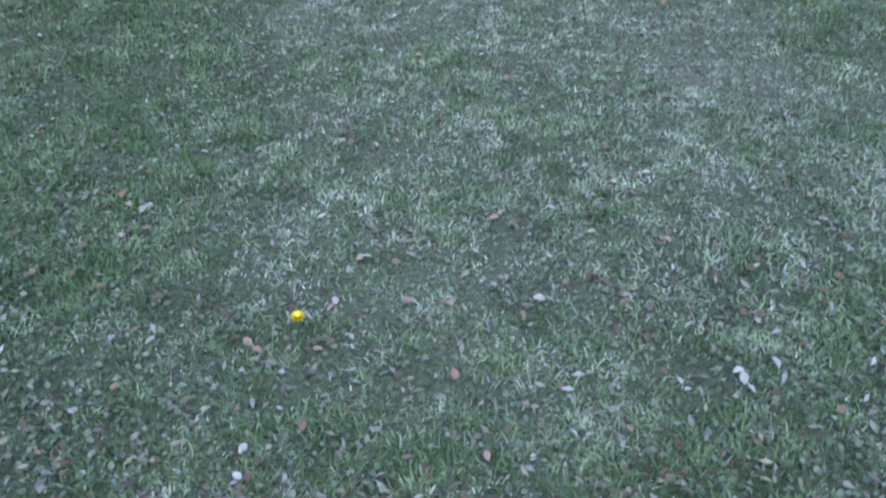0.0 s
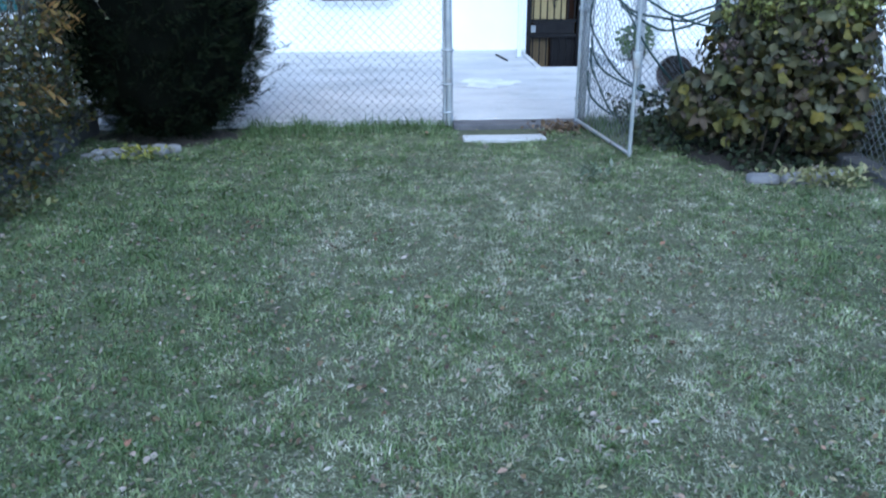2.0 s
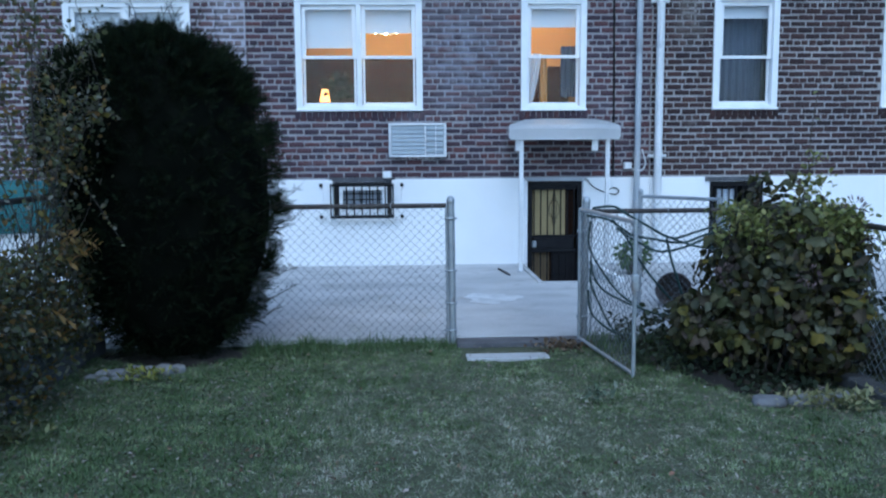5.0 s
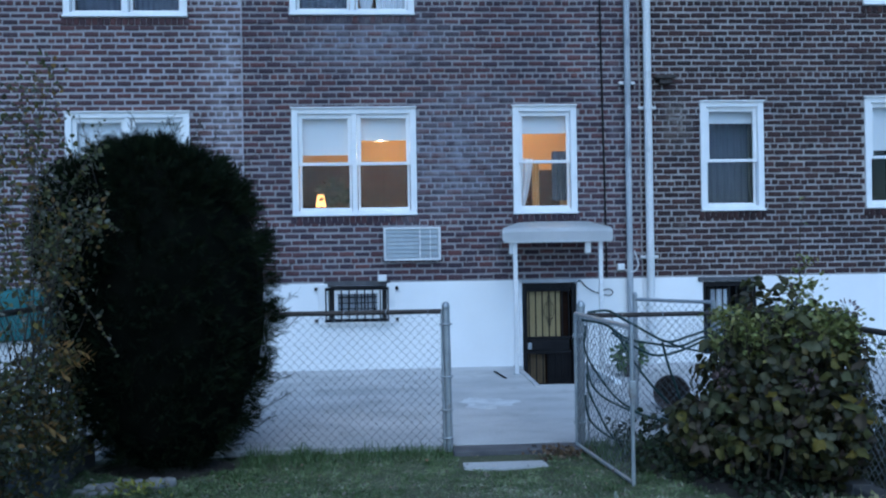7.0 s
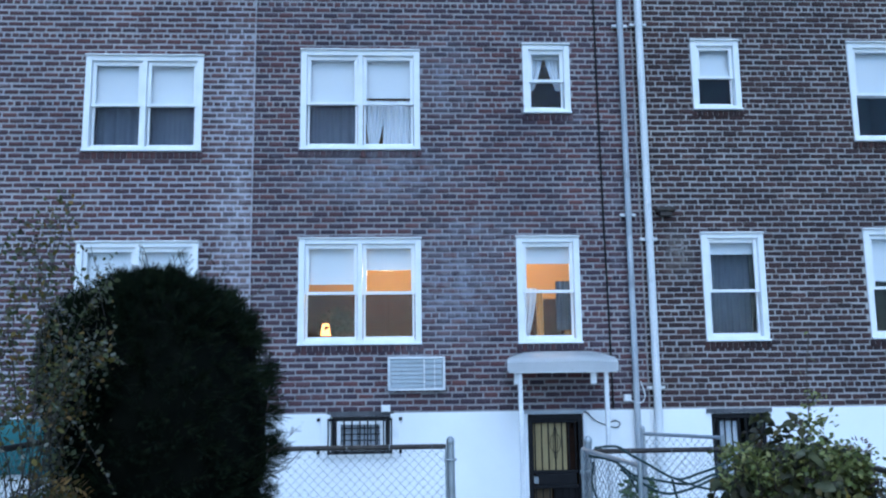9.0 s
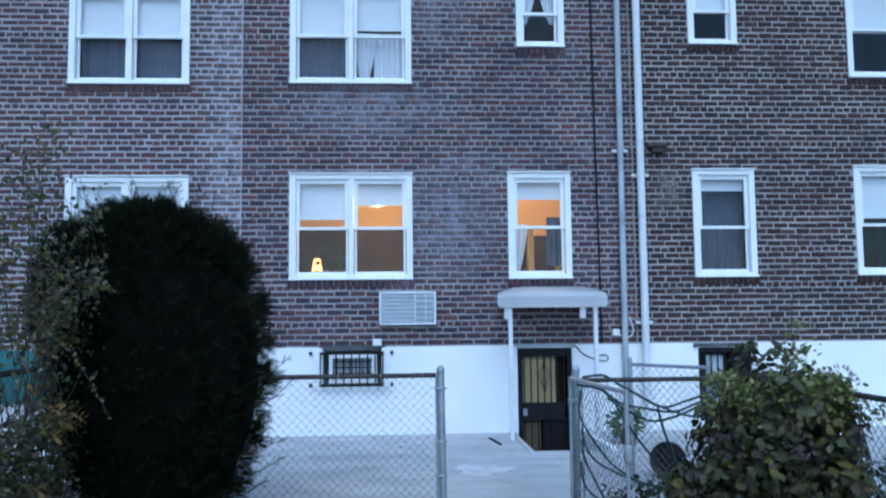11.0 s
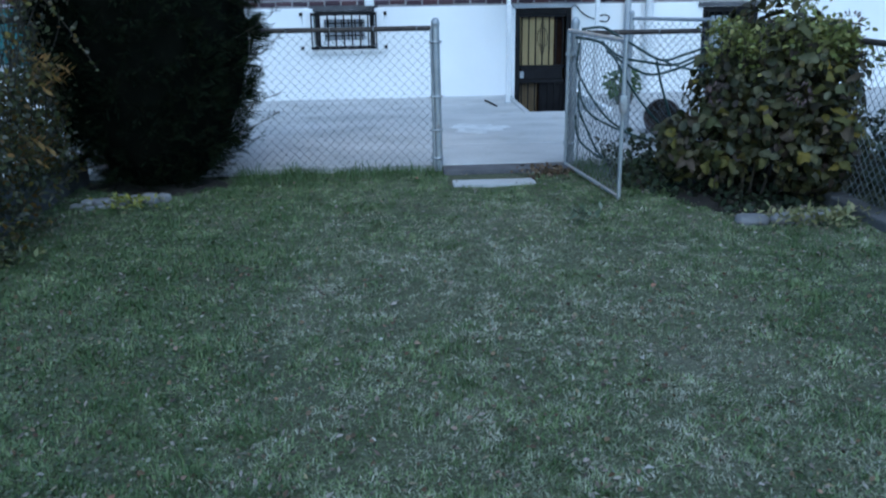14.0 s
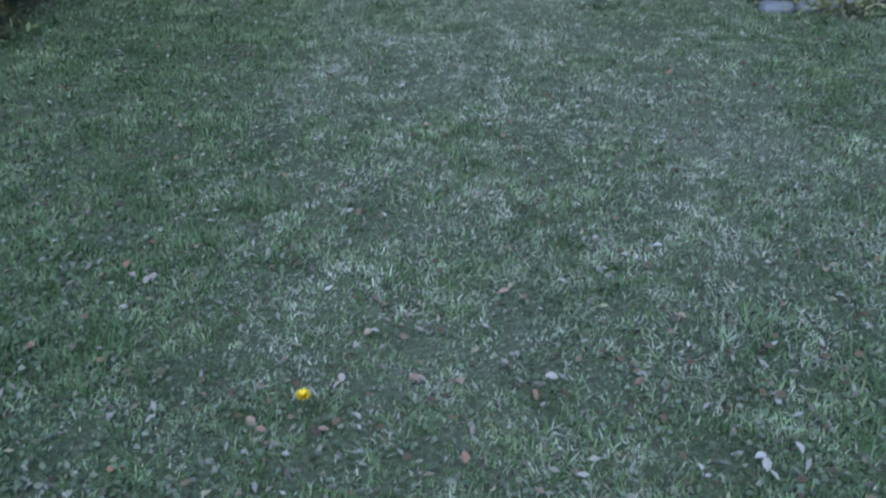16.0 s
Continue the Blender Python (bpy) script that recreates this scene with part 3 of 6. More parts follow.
# ---- room behind the lit windows ----
chandelier = thing("chandelier", (-0.25, 12.6, 4.28), "lit brass ceiling lamp with several bulbs", "ceiling lamp")
tube("stem", [[(-0.25, 12.6, 4.29), (-0.25, 12.6, 3.42)]], 0.012, M_RUST, chandelier)
for i in range(5):
    a = i * 2 * math.pi / 5 + 0.3
    cx, cy = -0.25 + 0.17 * math.cos(a), 12.6 + 0.17 * math.sin(a)
    tube("arm", [smooth_line([(-0.25, 12.6, 3.43), ((cx - 0.25) / 2, (cy + 12.6) / 2, 3.36), (cx, cy, 3.40)], 10)], 0.008, M_RUST, chandelier)
    bm = bmesh.new()
    bmesh.ops.create_uvsphere(bm, u_segments=12, v_segments=8, radius=0.058, matrix=Matrix.Translation((cx, cy, 3.455)) @ Matrix.Diagonal((1, 1, 1.25, 1)))
    part("bulb", bm, M_BULB, chandelier, smooth=True)
for place, power, col in (((-0.25, 12.6, 3.25), 85, (1.0, 0.66, 0.32)), ((2.1, 12.9, 3.6), 75, (1.0, 0.68, 0.40))):
    ld = bpy.data.lights.new("room_lamp", "POINT")
    ld.energy, ld.color, ld.shadow_soft_size = power, col, 0.12
    new("room_lamp", ld).matrix_basis = Matrix.Translation(place)

lamp = thing("table_lamp", (-1.10, 11.75, 2.12), "small table lamp with a glowing orange shade", "table lamp")
bm = bmesh.new()
bmesh.ops.create_cone(bm, segments=20, radius1=0.075, radius2=0.045, depth=0.17, cap_ends=False, matrix=Matrix.Translation((-1.10, 11.75, 2.40)))
part("shade", bm, M_LAMP, lamp, smooth=True)
tube("base", [[(-1.10, 11.75, 2.12), (-1.10, 11.75, 2.15), (-1.10, 11.75, 2.16), (-1.10, 11.75, 2.33)]], [0.06, 0.06, 0.015, 0.015], M_RUST, lamp)
table = thing("side_table", (-0.6, 11.8, 1.6), "dark wooden side table under the window", "table")
part("tabletop", boxes((-1.35, 0.15, 11.58, 11.98, 2.08, 2.12), bevel=0.006), M_WOOD, table)
for x in (-1.3, 0.08):
    for y in (11.62, 11.92):
        part("leg", boxes((x, x + 0.04, y, y + 0.04, 1.6, 2.08)), M_WOOD, table)
house_plant = thing("house_plant", (-0.92, 11.82, 2.12), "leafy dark house plant on the side table", "potted plant")
bm = bmesh.new()
bmesh.ops.create_cone(bm, segments=18, radius1=0.07, radius2=0.10, depth=0.16, cap_ends=True, matrix=Matrix.Translation((-0.92, 11.82, 2.20)))
part("pot", bm, M_POT, house_plant)
# Invented cabinet, near black, to darken the single window's lower pane.
cabinet = thing("darkening_cabinet", (2.2, 14.0, 1.6), "tall dark wooden cabinet added to darken the lower pane", "cabinet")
part("body", boxes((1.95, 2.75, 13.7, 14.19, 1.6, 3.0), bevel=0.008), M_WOOD, cabinet)
part("door", boxes((1.98, 2.72, 13.675, 13.698, 1.68, 2.96), bevel=0.005), M_WOOD, cabinet)
# Invented sideboard, tall enough to fill the lower panes with dark.
sideboard = thing("sideboard", (-0.3, 14.0, 1.6), "long dark wooden sideboard added to darken the lower panes", "sideboard")
part("body", boxes((-1.7, 1.2, 13.8, 14.19, 1.6, 3.16), bevel=0.008), M_WOOD, sideboard)
for i in range(4):
    part("door", boxes((-1.67 + 0.72 * i, -1.0 + 0.72 * i, 13.775, 13.798, 1.7, 3.1), bevel=0.005), M_WOOD, sideboard)

# ---- security door at the foot of the well ----
# Yellow light from inside is painted as panel colour: bright above, dim below.
M_YELLOW = surf("glow_tinted_door_panel", (0.40, 0.315, 0.15), (0.52, 0.42, 0.21), 0.6, scale=2, fine=60, relief=0.1, stretch=(6, 6, 1))
M_DOOR_LOW = surf("dim_glow_door_panel", (0.12, 0.085, 0.045), (0.19, 0.14, 0.07), 0.7, scale=2, fine=60, relief=0.1, stretch=(6, 6, 1))
door = thing("security_door", (2.08, D, -0.72), "black iron security door over a door tinted with yellow light", "door")
part("door_frame", boxes((1.702, 1.765, D - 0.01, D + 0.08, -0.72, 1.185), (2.395, 2.458, D - 0.01, D + 0.08, -0.72, 1.185), (1.765, 2.395, D - 0.01, D + 0.08, 1.12, 1.185), bevel=0.005), M_IRON, door)
inner = part("inner_door", boxes((1.77, 2.39, D + 0.13, D + 0.17, -0.70, 1.12), bevel=0.004), M_WOOD, door, "brown wooden inner door")
part("door_panel", boxes((1.79, 2.25, D + 0.115, D + 0.128, 0.42, 1.09), bevel=0.004), M_YELLOW, inner, "upper door panel tinted by yellow light from inside")
part("door_panel", boxes((1.79, 2.03, D + 0.115, D + 0.128, -0.60, 0.19), bevel=0.004), M_DOOR_LOW, inner, "lower door panel tinted by dimmer light from inside")
for z0, z1 in ((0.20, 0.25), (0.40, 0.44), (-0.66, -0.58), (1.07, 1.118), (-0.25, -0.21)):
    part("rail", boxes((1.766, 2.394, D + 0.01, D + 0.05, z0, z1), bevel=0.004), M_IRON, door)
for i in range(7):
    x = 1.80 + i * 0.093
    part("bar", boxes((x - 0.008, x + 0.008, D + 0.02, D + 0.04, 0.44, 1.07), (x - 0.008, x + 0.008, D + 0.02, D + 0.04, -0.58, 0.20)), M_IRON, door)
part("scroll_panel", boxes((1.80, 2.36, D + 0.012, D + 0.045, 0.252, 0.398), bevel=0.01), M_IRON, door)
ring = [(2.08 + 0.07 * math.cos(t), D + 0.03, 0.80 + 0.13 * math.sin(t)) for t in np.linspace(0, 2 * np.pi, 24)]
ring2 = [(2.08 + 0.03 * math.cos(t), D + 0.03, 0.80 + 0.22 * math.sin(t)) for t in np.linspace(0, 2 * np.pi, 24)]
tube("scroll", [ring], 0.0045, M_IRON, door, sides=6)
tube("scroll", [ring2], 0.0045, M_IRON, door, sides=6)
part("kick_panel", boxes((2.05, 2.392, D + 0.052, D + 0.07, -0.66, 0.22), bevel=0.004), M_IRON, door)
part("lock_box", boxes((1.772, 1.83, D - 0.005, D + 0.06, 0.27, 0.36), bevel=0.006), M_GALV, door)
casing = thing("door_casing", (2.08, D, 0), "white painted metal casing round the door", "door casing", kind="structure")
part("jamb", boxes((1.655, 1.698, D - 0.045, D - 0.021, PATIO, 1.232), bevel=0.005), M_PAINT, casing)
part("jamb", boxes((2.462, 2.51, D - 0.045, D - 0.021, PATIO, 1.232), bevel=0.005), M_PAINT, casing)
part("head", boxes((1.655, 2.51, D - 0.045, D - 0.013, 1.192, 1.240), bevel=0.005), M_PIPE_GREY, casing)

# ---- canopy over the door ----
canopy = thing("door_canopy", (2.06, 10.7, PATIO), "pale aluminium door canopy with a rounded front edge", "awning")
bm = bmesh.new()
ribs = []
for y, z, xl, xr in ((11.17, 2.042, 1.665, 2.672), (10.46, 1.952, 1.365, 2.75), (10.375, 1.925, 1.340, 2.762), (10.338, 1.885, 1.332, 2.766), (10.33, 1.775, 1.335, 2.762)):
    xs = [xl + (xr - xl) * k / 8 for k in range(9)]
    ribs.append([bm.verts.new((x, y, z - 0.012 * abs(2 * k / 8 - 1) ** 4)) for k, x in enumerate(xs)])
for a, b in zip(ribs, ribs[1:]):
    for k in range(8):
        bm.faces.new((a[k], b[k], b[k + 1], a[k + 1]))
bmesh.ops.solidify(bm, geom=bm.faces[:], thickness=0.018)
part("roof_sheet", bm, M_ALU, canopy)
for side in (0, 8):
    bm = bmesh.new()
    rim = ((11.17, 2.03, 1.675, 2.662), (10.75, 1.98, 1.50, 2.715), (10.46, 1.932, 1.375, 2.74), (10.375, 1.905, 1.350, 2.752), (10.345, 1.86, 1.345, 2.756))
    up = [bm.verts.new((q[2] if side == 0 else q[3], q[0], q[1])) for q in rim]
    low = [bm.verts.new((q[2] if side == 0 else q[3], q[0], 1.776)) for q in rim]
    for k in range(4):
        bm.faces.new((up[k], up[k + 1], low[k + 1], low[k]))
    bmesh.ops.solidify(bm, geom=bm.faces[:], thickness=0.012)
    part("side_panel", bm, M_ALU, canopy)
# Dark soffit sheet: shade under the canopy is put into its colour.
part("soffit", boxes((1.375, 2.732, 10.36, 11.16, 1.768, 1.778)), M_TRIM_DARK, canopy)
part("front_beam", boxes((1.36, 2.75, 10.345, 10.40, 1.745, 1.775), bevel=0.004), M_ALU, canopy)
for x, y, z0 in ((1.505, 10.42, PATIO), (2.62, 10.42, PATIO)):
    part("post", boxes((x - 0.026, x + 0.026, y - 0.026, y + 0.026, z0 + 0.001, 1.745), bevel=0.006), M_PIPE, canopy, "white square canopy post")
    part("foot_plate", boxes((x - 0.05, x + 0.05, y - 0.05, y + 0.05, z0 - 0.002, z0 + 0.012), bevel=0.003), M_GALV, canopy)
for x in (1.43, 2.42):
    part("bracket", boxes((x, x + 0.075, 10.41, 10.45, 1.60, 1.744), bevel=0.006), M_PIPE, canopy)

# ---- through-wall cooler ----
cooler = thing("air_conditioner", (0.19, D, 1.52), "pale grey through-wall air conditioner with louvred front", "air conditioner")
bm = boxes((-0.20, 0.58, D - 0.13, D + 0.1, 1.53, 1.56), (-0.20, 0.58, D - 0.13, D + 0.1, 1.955, 1.985), (-0.20, -0.165, D - 0.13, D + 0.1, 1.56, 1.955), (0.545, 0.58, D - 0.13, D + 0.1, 1.56, 1.955), bevel=0.006)
part("sleeve", bm, M_PIPE, cooler)
part("core", boxes((-0.164, 0.544, D - 0.09, D + 0.09, 1.561, 1.954)), M_PIPE_GREY, cooler)
for i in range(7):
    z = 1.572 + i * 0.055
    part("louvre", boxes((-0.162, 0.28, D - 0.112, D - 0.085, z, z + 0.046), bevel=0.003), M_COOLER, cooler)
for i in range(5):
    z = 1.60 + i * 0.075
    part("louvre", boxes((0.31, 0.542, D - 0.115, D - 0.075, z, z + 0.05), bevel=0.002), M_COOLER, cooler)
part("divider", boxes((0.285, 0.305, D - 0.125, D - 0.072, 1.562, 1.953)), M_PIPE, cooler)
part("divider", boxes((0.43, 0.442, D - 0.122, D - 0.116, 1.562, 1.953)), M_PIPE, cooler)

# ---- basement window with its cage ----
bwin = thing("basement_window", (-0.57, D, 0.7), "small basement window behind a black iron cage", "window")
part("surround", boxes((-1.10, -0.972, D - 0.05, D - 0.021, 0.66, 1.225), (-0.168, -0.04, D - 0.05, D - 0.021, 0.66, 1.225), (-0.972, -0.168, D - 0.05, D - 0.021, 0.655, 0.70), bevel=0.006), M_STUCCO, bwin)
part("window_frame", boxes((-0.905, -0.835, D + 0.0, D + 0.1, 0.745, 1.15), (-0.305, -0.235, D + 0.0, D + 0.1, 0.745, 1.15), (-0.834, -0.306, D + 0.0, D + 0.1, 0.745, 0.815), (-0.834, -0.306, D + 0.0, D + 0.1, 1.085, 1.15), bevel=0.005), M_PAINT, bwin)
# Dark backing paints the unlit space behind the pane.
part("recess", boxes((-0.968, -0.172, D + 0.20, D + 0.22, 0.702, 1.188), (-0.968, -0.172, D + 0.04, D + 0.19, 0.702, 0.740)), M_TRIM_DARK, bwin)
p_ = part("pane", boxes((-0.833, -0.307, D + 0.05, D + 0.055, 0.816, 1.084)), M_GLASS, bwin)
p_.visible_shadow = False
v, f = drape(-0.83, -0.31, 0.80, 1.10, D + 0.13, 7, 0.012)
raw("curtain", v, f, M_CURTAIN, bwin, smooth=True)
part("lintel", boxes((-1.02, -0.12, D - 0.024, D - 0.006, 1.192, 1.262)), M_TRIM_DARK, bwin)
cy = D - 0.16
for z in (0.71, 1.14):
    part("cage_rail", boxes((-1.0, -0.14, cy, cy + 0.025, z, z + 0.035), bevel=0.003), M_IRON, bwin)
    part("cage_rail", boxes((-1.0, -0.975, cy + 0.026, D - 0.051, z, z + 0.035)), M_IRON, bwin)
    part("cage_rail", boxes((-0.165, -0.14, cy + 0.026, D - 0.051, z, z + 0.035)), M_IRON, bwin)
    for x in (-1.13, -0.03):
        part("anchor", boxes((x - 0.02, x + 0.02, D - 0.065, D - 0.022, z - 0.005, z + 0.04), bevel=0.006), M_IRON, bwin)
for i in range(9):
    x = -0.99 + i * 0.105
    part("cage_bar", boxes((x - 0.009, x + 0.009, cy + 0.004, cy + 0.022, 0.746, 1.139)), M_IRON, bwin)
for z in (0.87, 0.95, 1.03):
    part("cage_bar", boxes((-0.833, -0.307, D + 0.02, D + 0.034, z, z + 0.014)), M_IRON, bwin)
for i in range(6):
    x = -0.79 + i * 0.088
    part("cage_bar", boxes((x, x + 0.014, D + 0.036, D + 0.047, 0.817, 1.083)), M_IRON, bwin)

flood = thing("flood_light", (-0.23, D, 1.25), "small white outdoor light box on the brick", "lamp")
part("housing", boxes((-0.29, -0.165, D - 0.10, D - 0.014, 1.25, 1.345), bevel=0.014), M_PIPE, flood)
part("cover", boxes((-0.275, -0.18, D - 0.115, D - 0.101, 1.262, 1.333), bevel=0.006), M_SHADE, flood)

rbw = thing("basement_window", (4.63, D, 0.15), "dark barred basement window with pale curtains", "window")
part("window_frame", boxes((4.252, 4.30, D + 0.0, D + 0.1, 0.152, 1.163), (4.97, 5.018, D + 0.0, D + 0.1, 0.152, 1.163), (4.30, 4.97, D + 0.0, D + 0.1, 1.10, 1.163), (4.30, 4.97, D + 0.0, D + 0.1, 0.152, 0.2), bevel=0.004), M_IRON, rbw)
p_ = part("pane", boxes((4.30, 4.97, D + 0.06, D + 0.065, 0.2, 1.10)), M_GLASS, rbw)
p_.visible_shadow = False
for i in range(7):
    x = 4.33 + i * 0.1
    part("bar", boxes((x, x + 0.016, D - 0.0, D + 0.016, 0.201, 1.099)), M_IRON, rbw)
v, f = drape(4.42, 4.66, 0.2, 1.05, D + 0.14, 4, 0.02)
raw("curtain", v, f, M_CURTAIN, rbw, smooth=True)
part("lintel", boxes((4.18, 5.10, D - 0.05, D - 0.021, 1.17, 1.233), bevel=0.006), M_TRIM_DARK, rbw)

# ---- downpipes and cable ----
def downpipe(x, x_top, r, material, label, z0, z1, straps, lean=0.0):
    ob = thing("downpipe", (x, D - 0.09, z0), label, "pipe", "downpipes on the facade")
    y = D - 0.02 - r - 0.02
    tube("pipe", [[(x + (x_top - x) * (z - z0) / (z1 - z0), y, z) for z in np.linspace(z0, z1, 12)]], r, material, ob, sides=14)
    for z in straps:
        xx = x + (x_top - x) * (z - z0) / (z1 - z0)
        tube("coupling", [[(xx, y, z - 0.03), (xx, y, z + 0.03)]], r + 0.008, material, ob, sides=14)
        part("strap", boxes((xx - r - 0.07, xx + r + 0.07, y + r * 0.5, D - 0.013 if z > 1.25 else D - 0.021, z - 0.02, z + 0.02), bevel=0.004), M_PIPE, ob)
    return ob


downpipe(3.20, 3.215, 0.042, M_PIPE_GREY, "grey painted metal downpipe", PATIO, 8.3, (3.95, 6.78))
downpipe(3.49, 3.485, 0.054, M_PIPE, "white painted metal downpipe with a wall strap", PATIO, 8.3, (1.53, 3.6, 6.80))
meter = thing("cable_box", (3.10, D, 1.35), "small pale cable junction box with loose wire", "junction box")
part("housing", boxes((3.03, 3.13, D - 0.09, D - 0.014, 1.35, 1.44), bevel=0.01), M_PIPE, meter)
tube("wire", [smooth_line([(3.12, D - 0.06, 1.36), (3.24, D - 0.14, 1.33), (3.30, D - 0.15, 1.42), (3.27, D - 0.15, 1.55), (3.25, D - 0.14, 1.62)], 30)], 0.009, M_PIPE, meter)
cable = thing("wall_cable", (2.86, D, 1.3), "thin black cable running up the brick wall", "cable")
tube("cable", [smooth_line([(2.89, D - 0.022, 1.25), (2.88, D - 0.022, 2.6), (2.865, D - 0.022, 3.6), (2.85, D - 0.022, 5.2), (2.845, D - 0.022, 7.0), (2.845, D - 0.022, 8.3)], 30)], 0.013, M_IRON, cable)
loose = thing("loose_cable", (2.6, D, 1.2), "thin dark cable looped on the white wall", "cable")
tube("cable", [smooth_line([(2.52, D - 0.03, 1.21), (2.62, D - 0.035, 1.10), (2.78, D - 0.04, 1.03), (2.92, D - 0.035, 1.0), (2.97, D - 0.03, 1.05), (2.9, D - 0.035, 1.09), (2.78, D - 0.03, 1.05)], 40)], 0.007, M_IRON, loose)

# ---- chain-link fences ----
PITCH = 0.0725


def chain_link(a, b, z0, z1, skew0=0.0, skew1=0.0):
    """Zigzag wires filling the upright panel between plan points a and b."""
    a, b = np.array(a, float), np.array(b, float)
    length = np.linalg.norm(b - a)
    n, m = int(length / PITCH), int((z1 - z0) / (PITCH / 2))
    way, side = (b - a) / length, np.array([-(b - a)[1], (b - a)[0]]) / length
    lines = []
    for i in range(n + 1):
        pts = []
        for j in range(m + 1):
            s = min((i + (0.54 if j % 2 else -0.04)) * PITCH, length)
            s = max(s, 0)
            u = s / length
            off = 0.0018 * (1 if (i + j) % 2 else -1)
            p = a + way * s + side * off
            pts.append((p[0], p[1], z0 + (z1 - z0) * j / m + skew0 * (1 - u) + skew1 * u))
        lines.append(pts)
        pts2 = []
        for j in range(m + 1):
            s = max(min((i + (0.46 if j % 2 else 1.04)) * PITCH, length), 0)
            u = s / length
            p = a + way * s - side * 0.0018 * (1 if (i + j) % 2 else -1)
            pts2.append((p[0], p[1], z0 + (z1 - z0) * j / m + skew0 * (1 - u) + skew1 * u))
        lines.append(pts2)
    return lines


def pole(name, p, q, r, material, parent, label="", cap=False):
    ob = tube(name, [[p, tuple((np.array(p) + np.array(q)) / 2), q]], r, material, parent, label, sides=14)
    if cap:
        bm = bmesh.new()
        bmesh.ops.create_uvsphere(bm, u_segments=14, v_segments=8, radius=r * 1.12, matrix=Matrix.Translation(q) @ Matrix.Diagonal((1, 1, 1.3, 1)))
        part("post_cap", bm, material, ob, smooth=True)
    return ob


def fence_panel(parent, a, b, z0, z1, rail=None, rail_r=0.02):
    v, f = sweep(chain_link(a, b, z0, z1), 0.0025, 3)
    raw("mesh", v, f, M_WIRE, parent, "chain-link wire mesh")
    if rail:
        pole("top_rail", (*a, z1 - 0.01), (*b, z1 - 0.01), rail_r, rail, parent)
        a2, b2 = np.array(a), np.array(b)
        for s in np.arange(0.3, np.linalg.norm(b2 - a2), 0.34):
            p = a2 + (b2 - a2) * s / np.linalg.norm(b2 - a2)
            tube("tie", [[(p[0], p[1] + (rail_r + 0.004) * math.cos(t), z1 - 0.01 + (rail_r + 0.004) * math.sin(t)) for t in np.linspace(0, 2 * np.pi, 11)]], 0.003, M_GALV, parent, sides=4)


F = FENCE_Y
fence_l = thing("chain_link_fence", (-1.0, F, 0), "galvanised chain-link garden fence with a rusty top rail", "fence", "garden fences")
fence_panel(fence_l, (-2.45, F), (0.345, F), 0.03, 1.165, M_RUST)
pole("post", (0.395, F, -0.1), (0.380, F, 1.19), 0.031, M_GALV, fence_l, "leaning galvanised end post", cap=True)
pole("tension_bar", (0.350, F - 0.012, 0.05), (0.342, F - 0.012, 1.15), 0.008, M_GALV, fence_l)
for z in (0.12, 0.35, 0.62, 1.05):
    tube("clamp", [[(0.388 + 0.036 * math.cos(t) - (0.02 if math.cos(t) < -0.5 else 0), F + 0.036 * math.sin(t), z) for t in np.linspace(0, 2 * np.pi, 13)]], 0.009, M_GALV, fence_l, sides=6)

fence_r = thing("chain_link_fence", (2.3, F, 0), "galvanised chain-link fence with rusty rail beside the gate", "fence", "garden fences")
fence_panel(fence_r, (1.54, F), (3.02, F), 0.03, 1.105, M_RUST)
pole("post", (1.487, F, -0.1), (1.500, F, 1.175), 0.031, M_GALV, fence_r, "galvanised gate post", cap=True)
pole("tension_bar", (1.545, F - 0.012, 0.05), (1.545, F - 0.012, 1.10), 0.008, M_GALV, fence_r)
pole("post", (3.03, F, -0.1), (3.03, F, 1.14), 0.028, M_GALV, fence_r, cap=True)

gate = thing("garden_gate", (1.46, 6.48, 0), "open chain-link garden gate hung with green hose", "gate")
ga, gb = (1.44, 6.50), (1.588, 5.39)
pole("gate_upright", (*ga, 0.03), (*ga, 1.115), 0.017, M_GALV, gate)
pole("gate_upright", (*gb, 0.015), (*gb, 1.12), 0.015, M_GALV, gate)
pole("gate_rail", (*ga, 1.12), (*gb, 1.10), 0.016, M_GALV, gate)
pole("gate_rail", (*ga, 0.05), (*gb, 0.035), 0.015, M_GALV, gate)
v, f = sweep(chain_link(ga, gb, 0.04, 1.10, 0.02, -0.01), 0.0025, 3)
raw("mesh", v, f, M_WIRE, gate, "chain-link wire mesh")
for z in (0.2, 0.92):
    part("hinge", boxes((1.43, 1.51, 6.49, 6.585, z, z + 0.03), bevel=0.006), M_GALV, gate)
part("latch", boxes((1.565, 1.612, 5.37, 5.41, 0.62, 0.74), bevel=0.008), M_GALV, gate)

loose_gate = thing("fence_gate", (2.35, 7.1, PATIO), "galvanised chain-link gate leaf standing on the patio", "gate")
la, lb = (2.20, 7.42), (2.70, 6.78)
pole("gate_upright", (*la, PATIO), (*la, 1.21), 0.022, M_GALV, loose_gate, cap=True)
pole("gate_upright", (*lb, PATIO), (*lb, 1.19), 0.02, M_GALV, loose_gate)
pole("gate_rail", (*la, 1.17), (*lb, 1.17), 0.016, M_GALV, loose_gate)
pole("gate_rail", (*la, 0.10), (*lb, 0.10), 0.016, M_GALV, loose_gate)
v, f = sweep(chain_link(la, lb, 0.10, 1.17), 0.0025, 3)
raw("mesh", v, f, M_WIRE, loose_gate, "chain-link wire mesh")

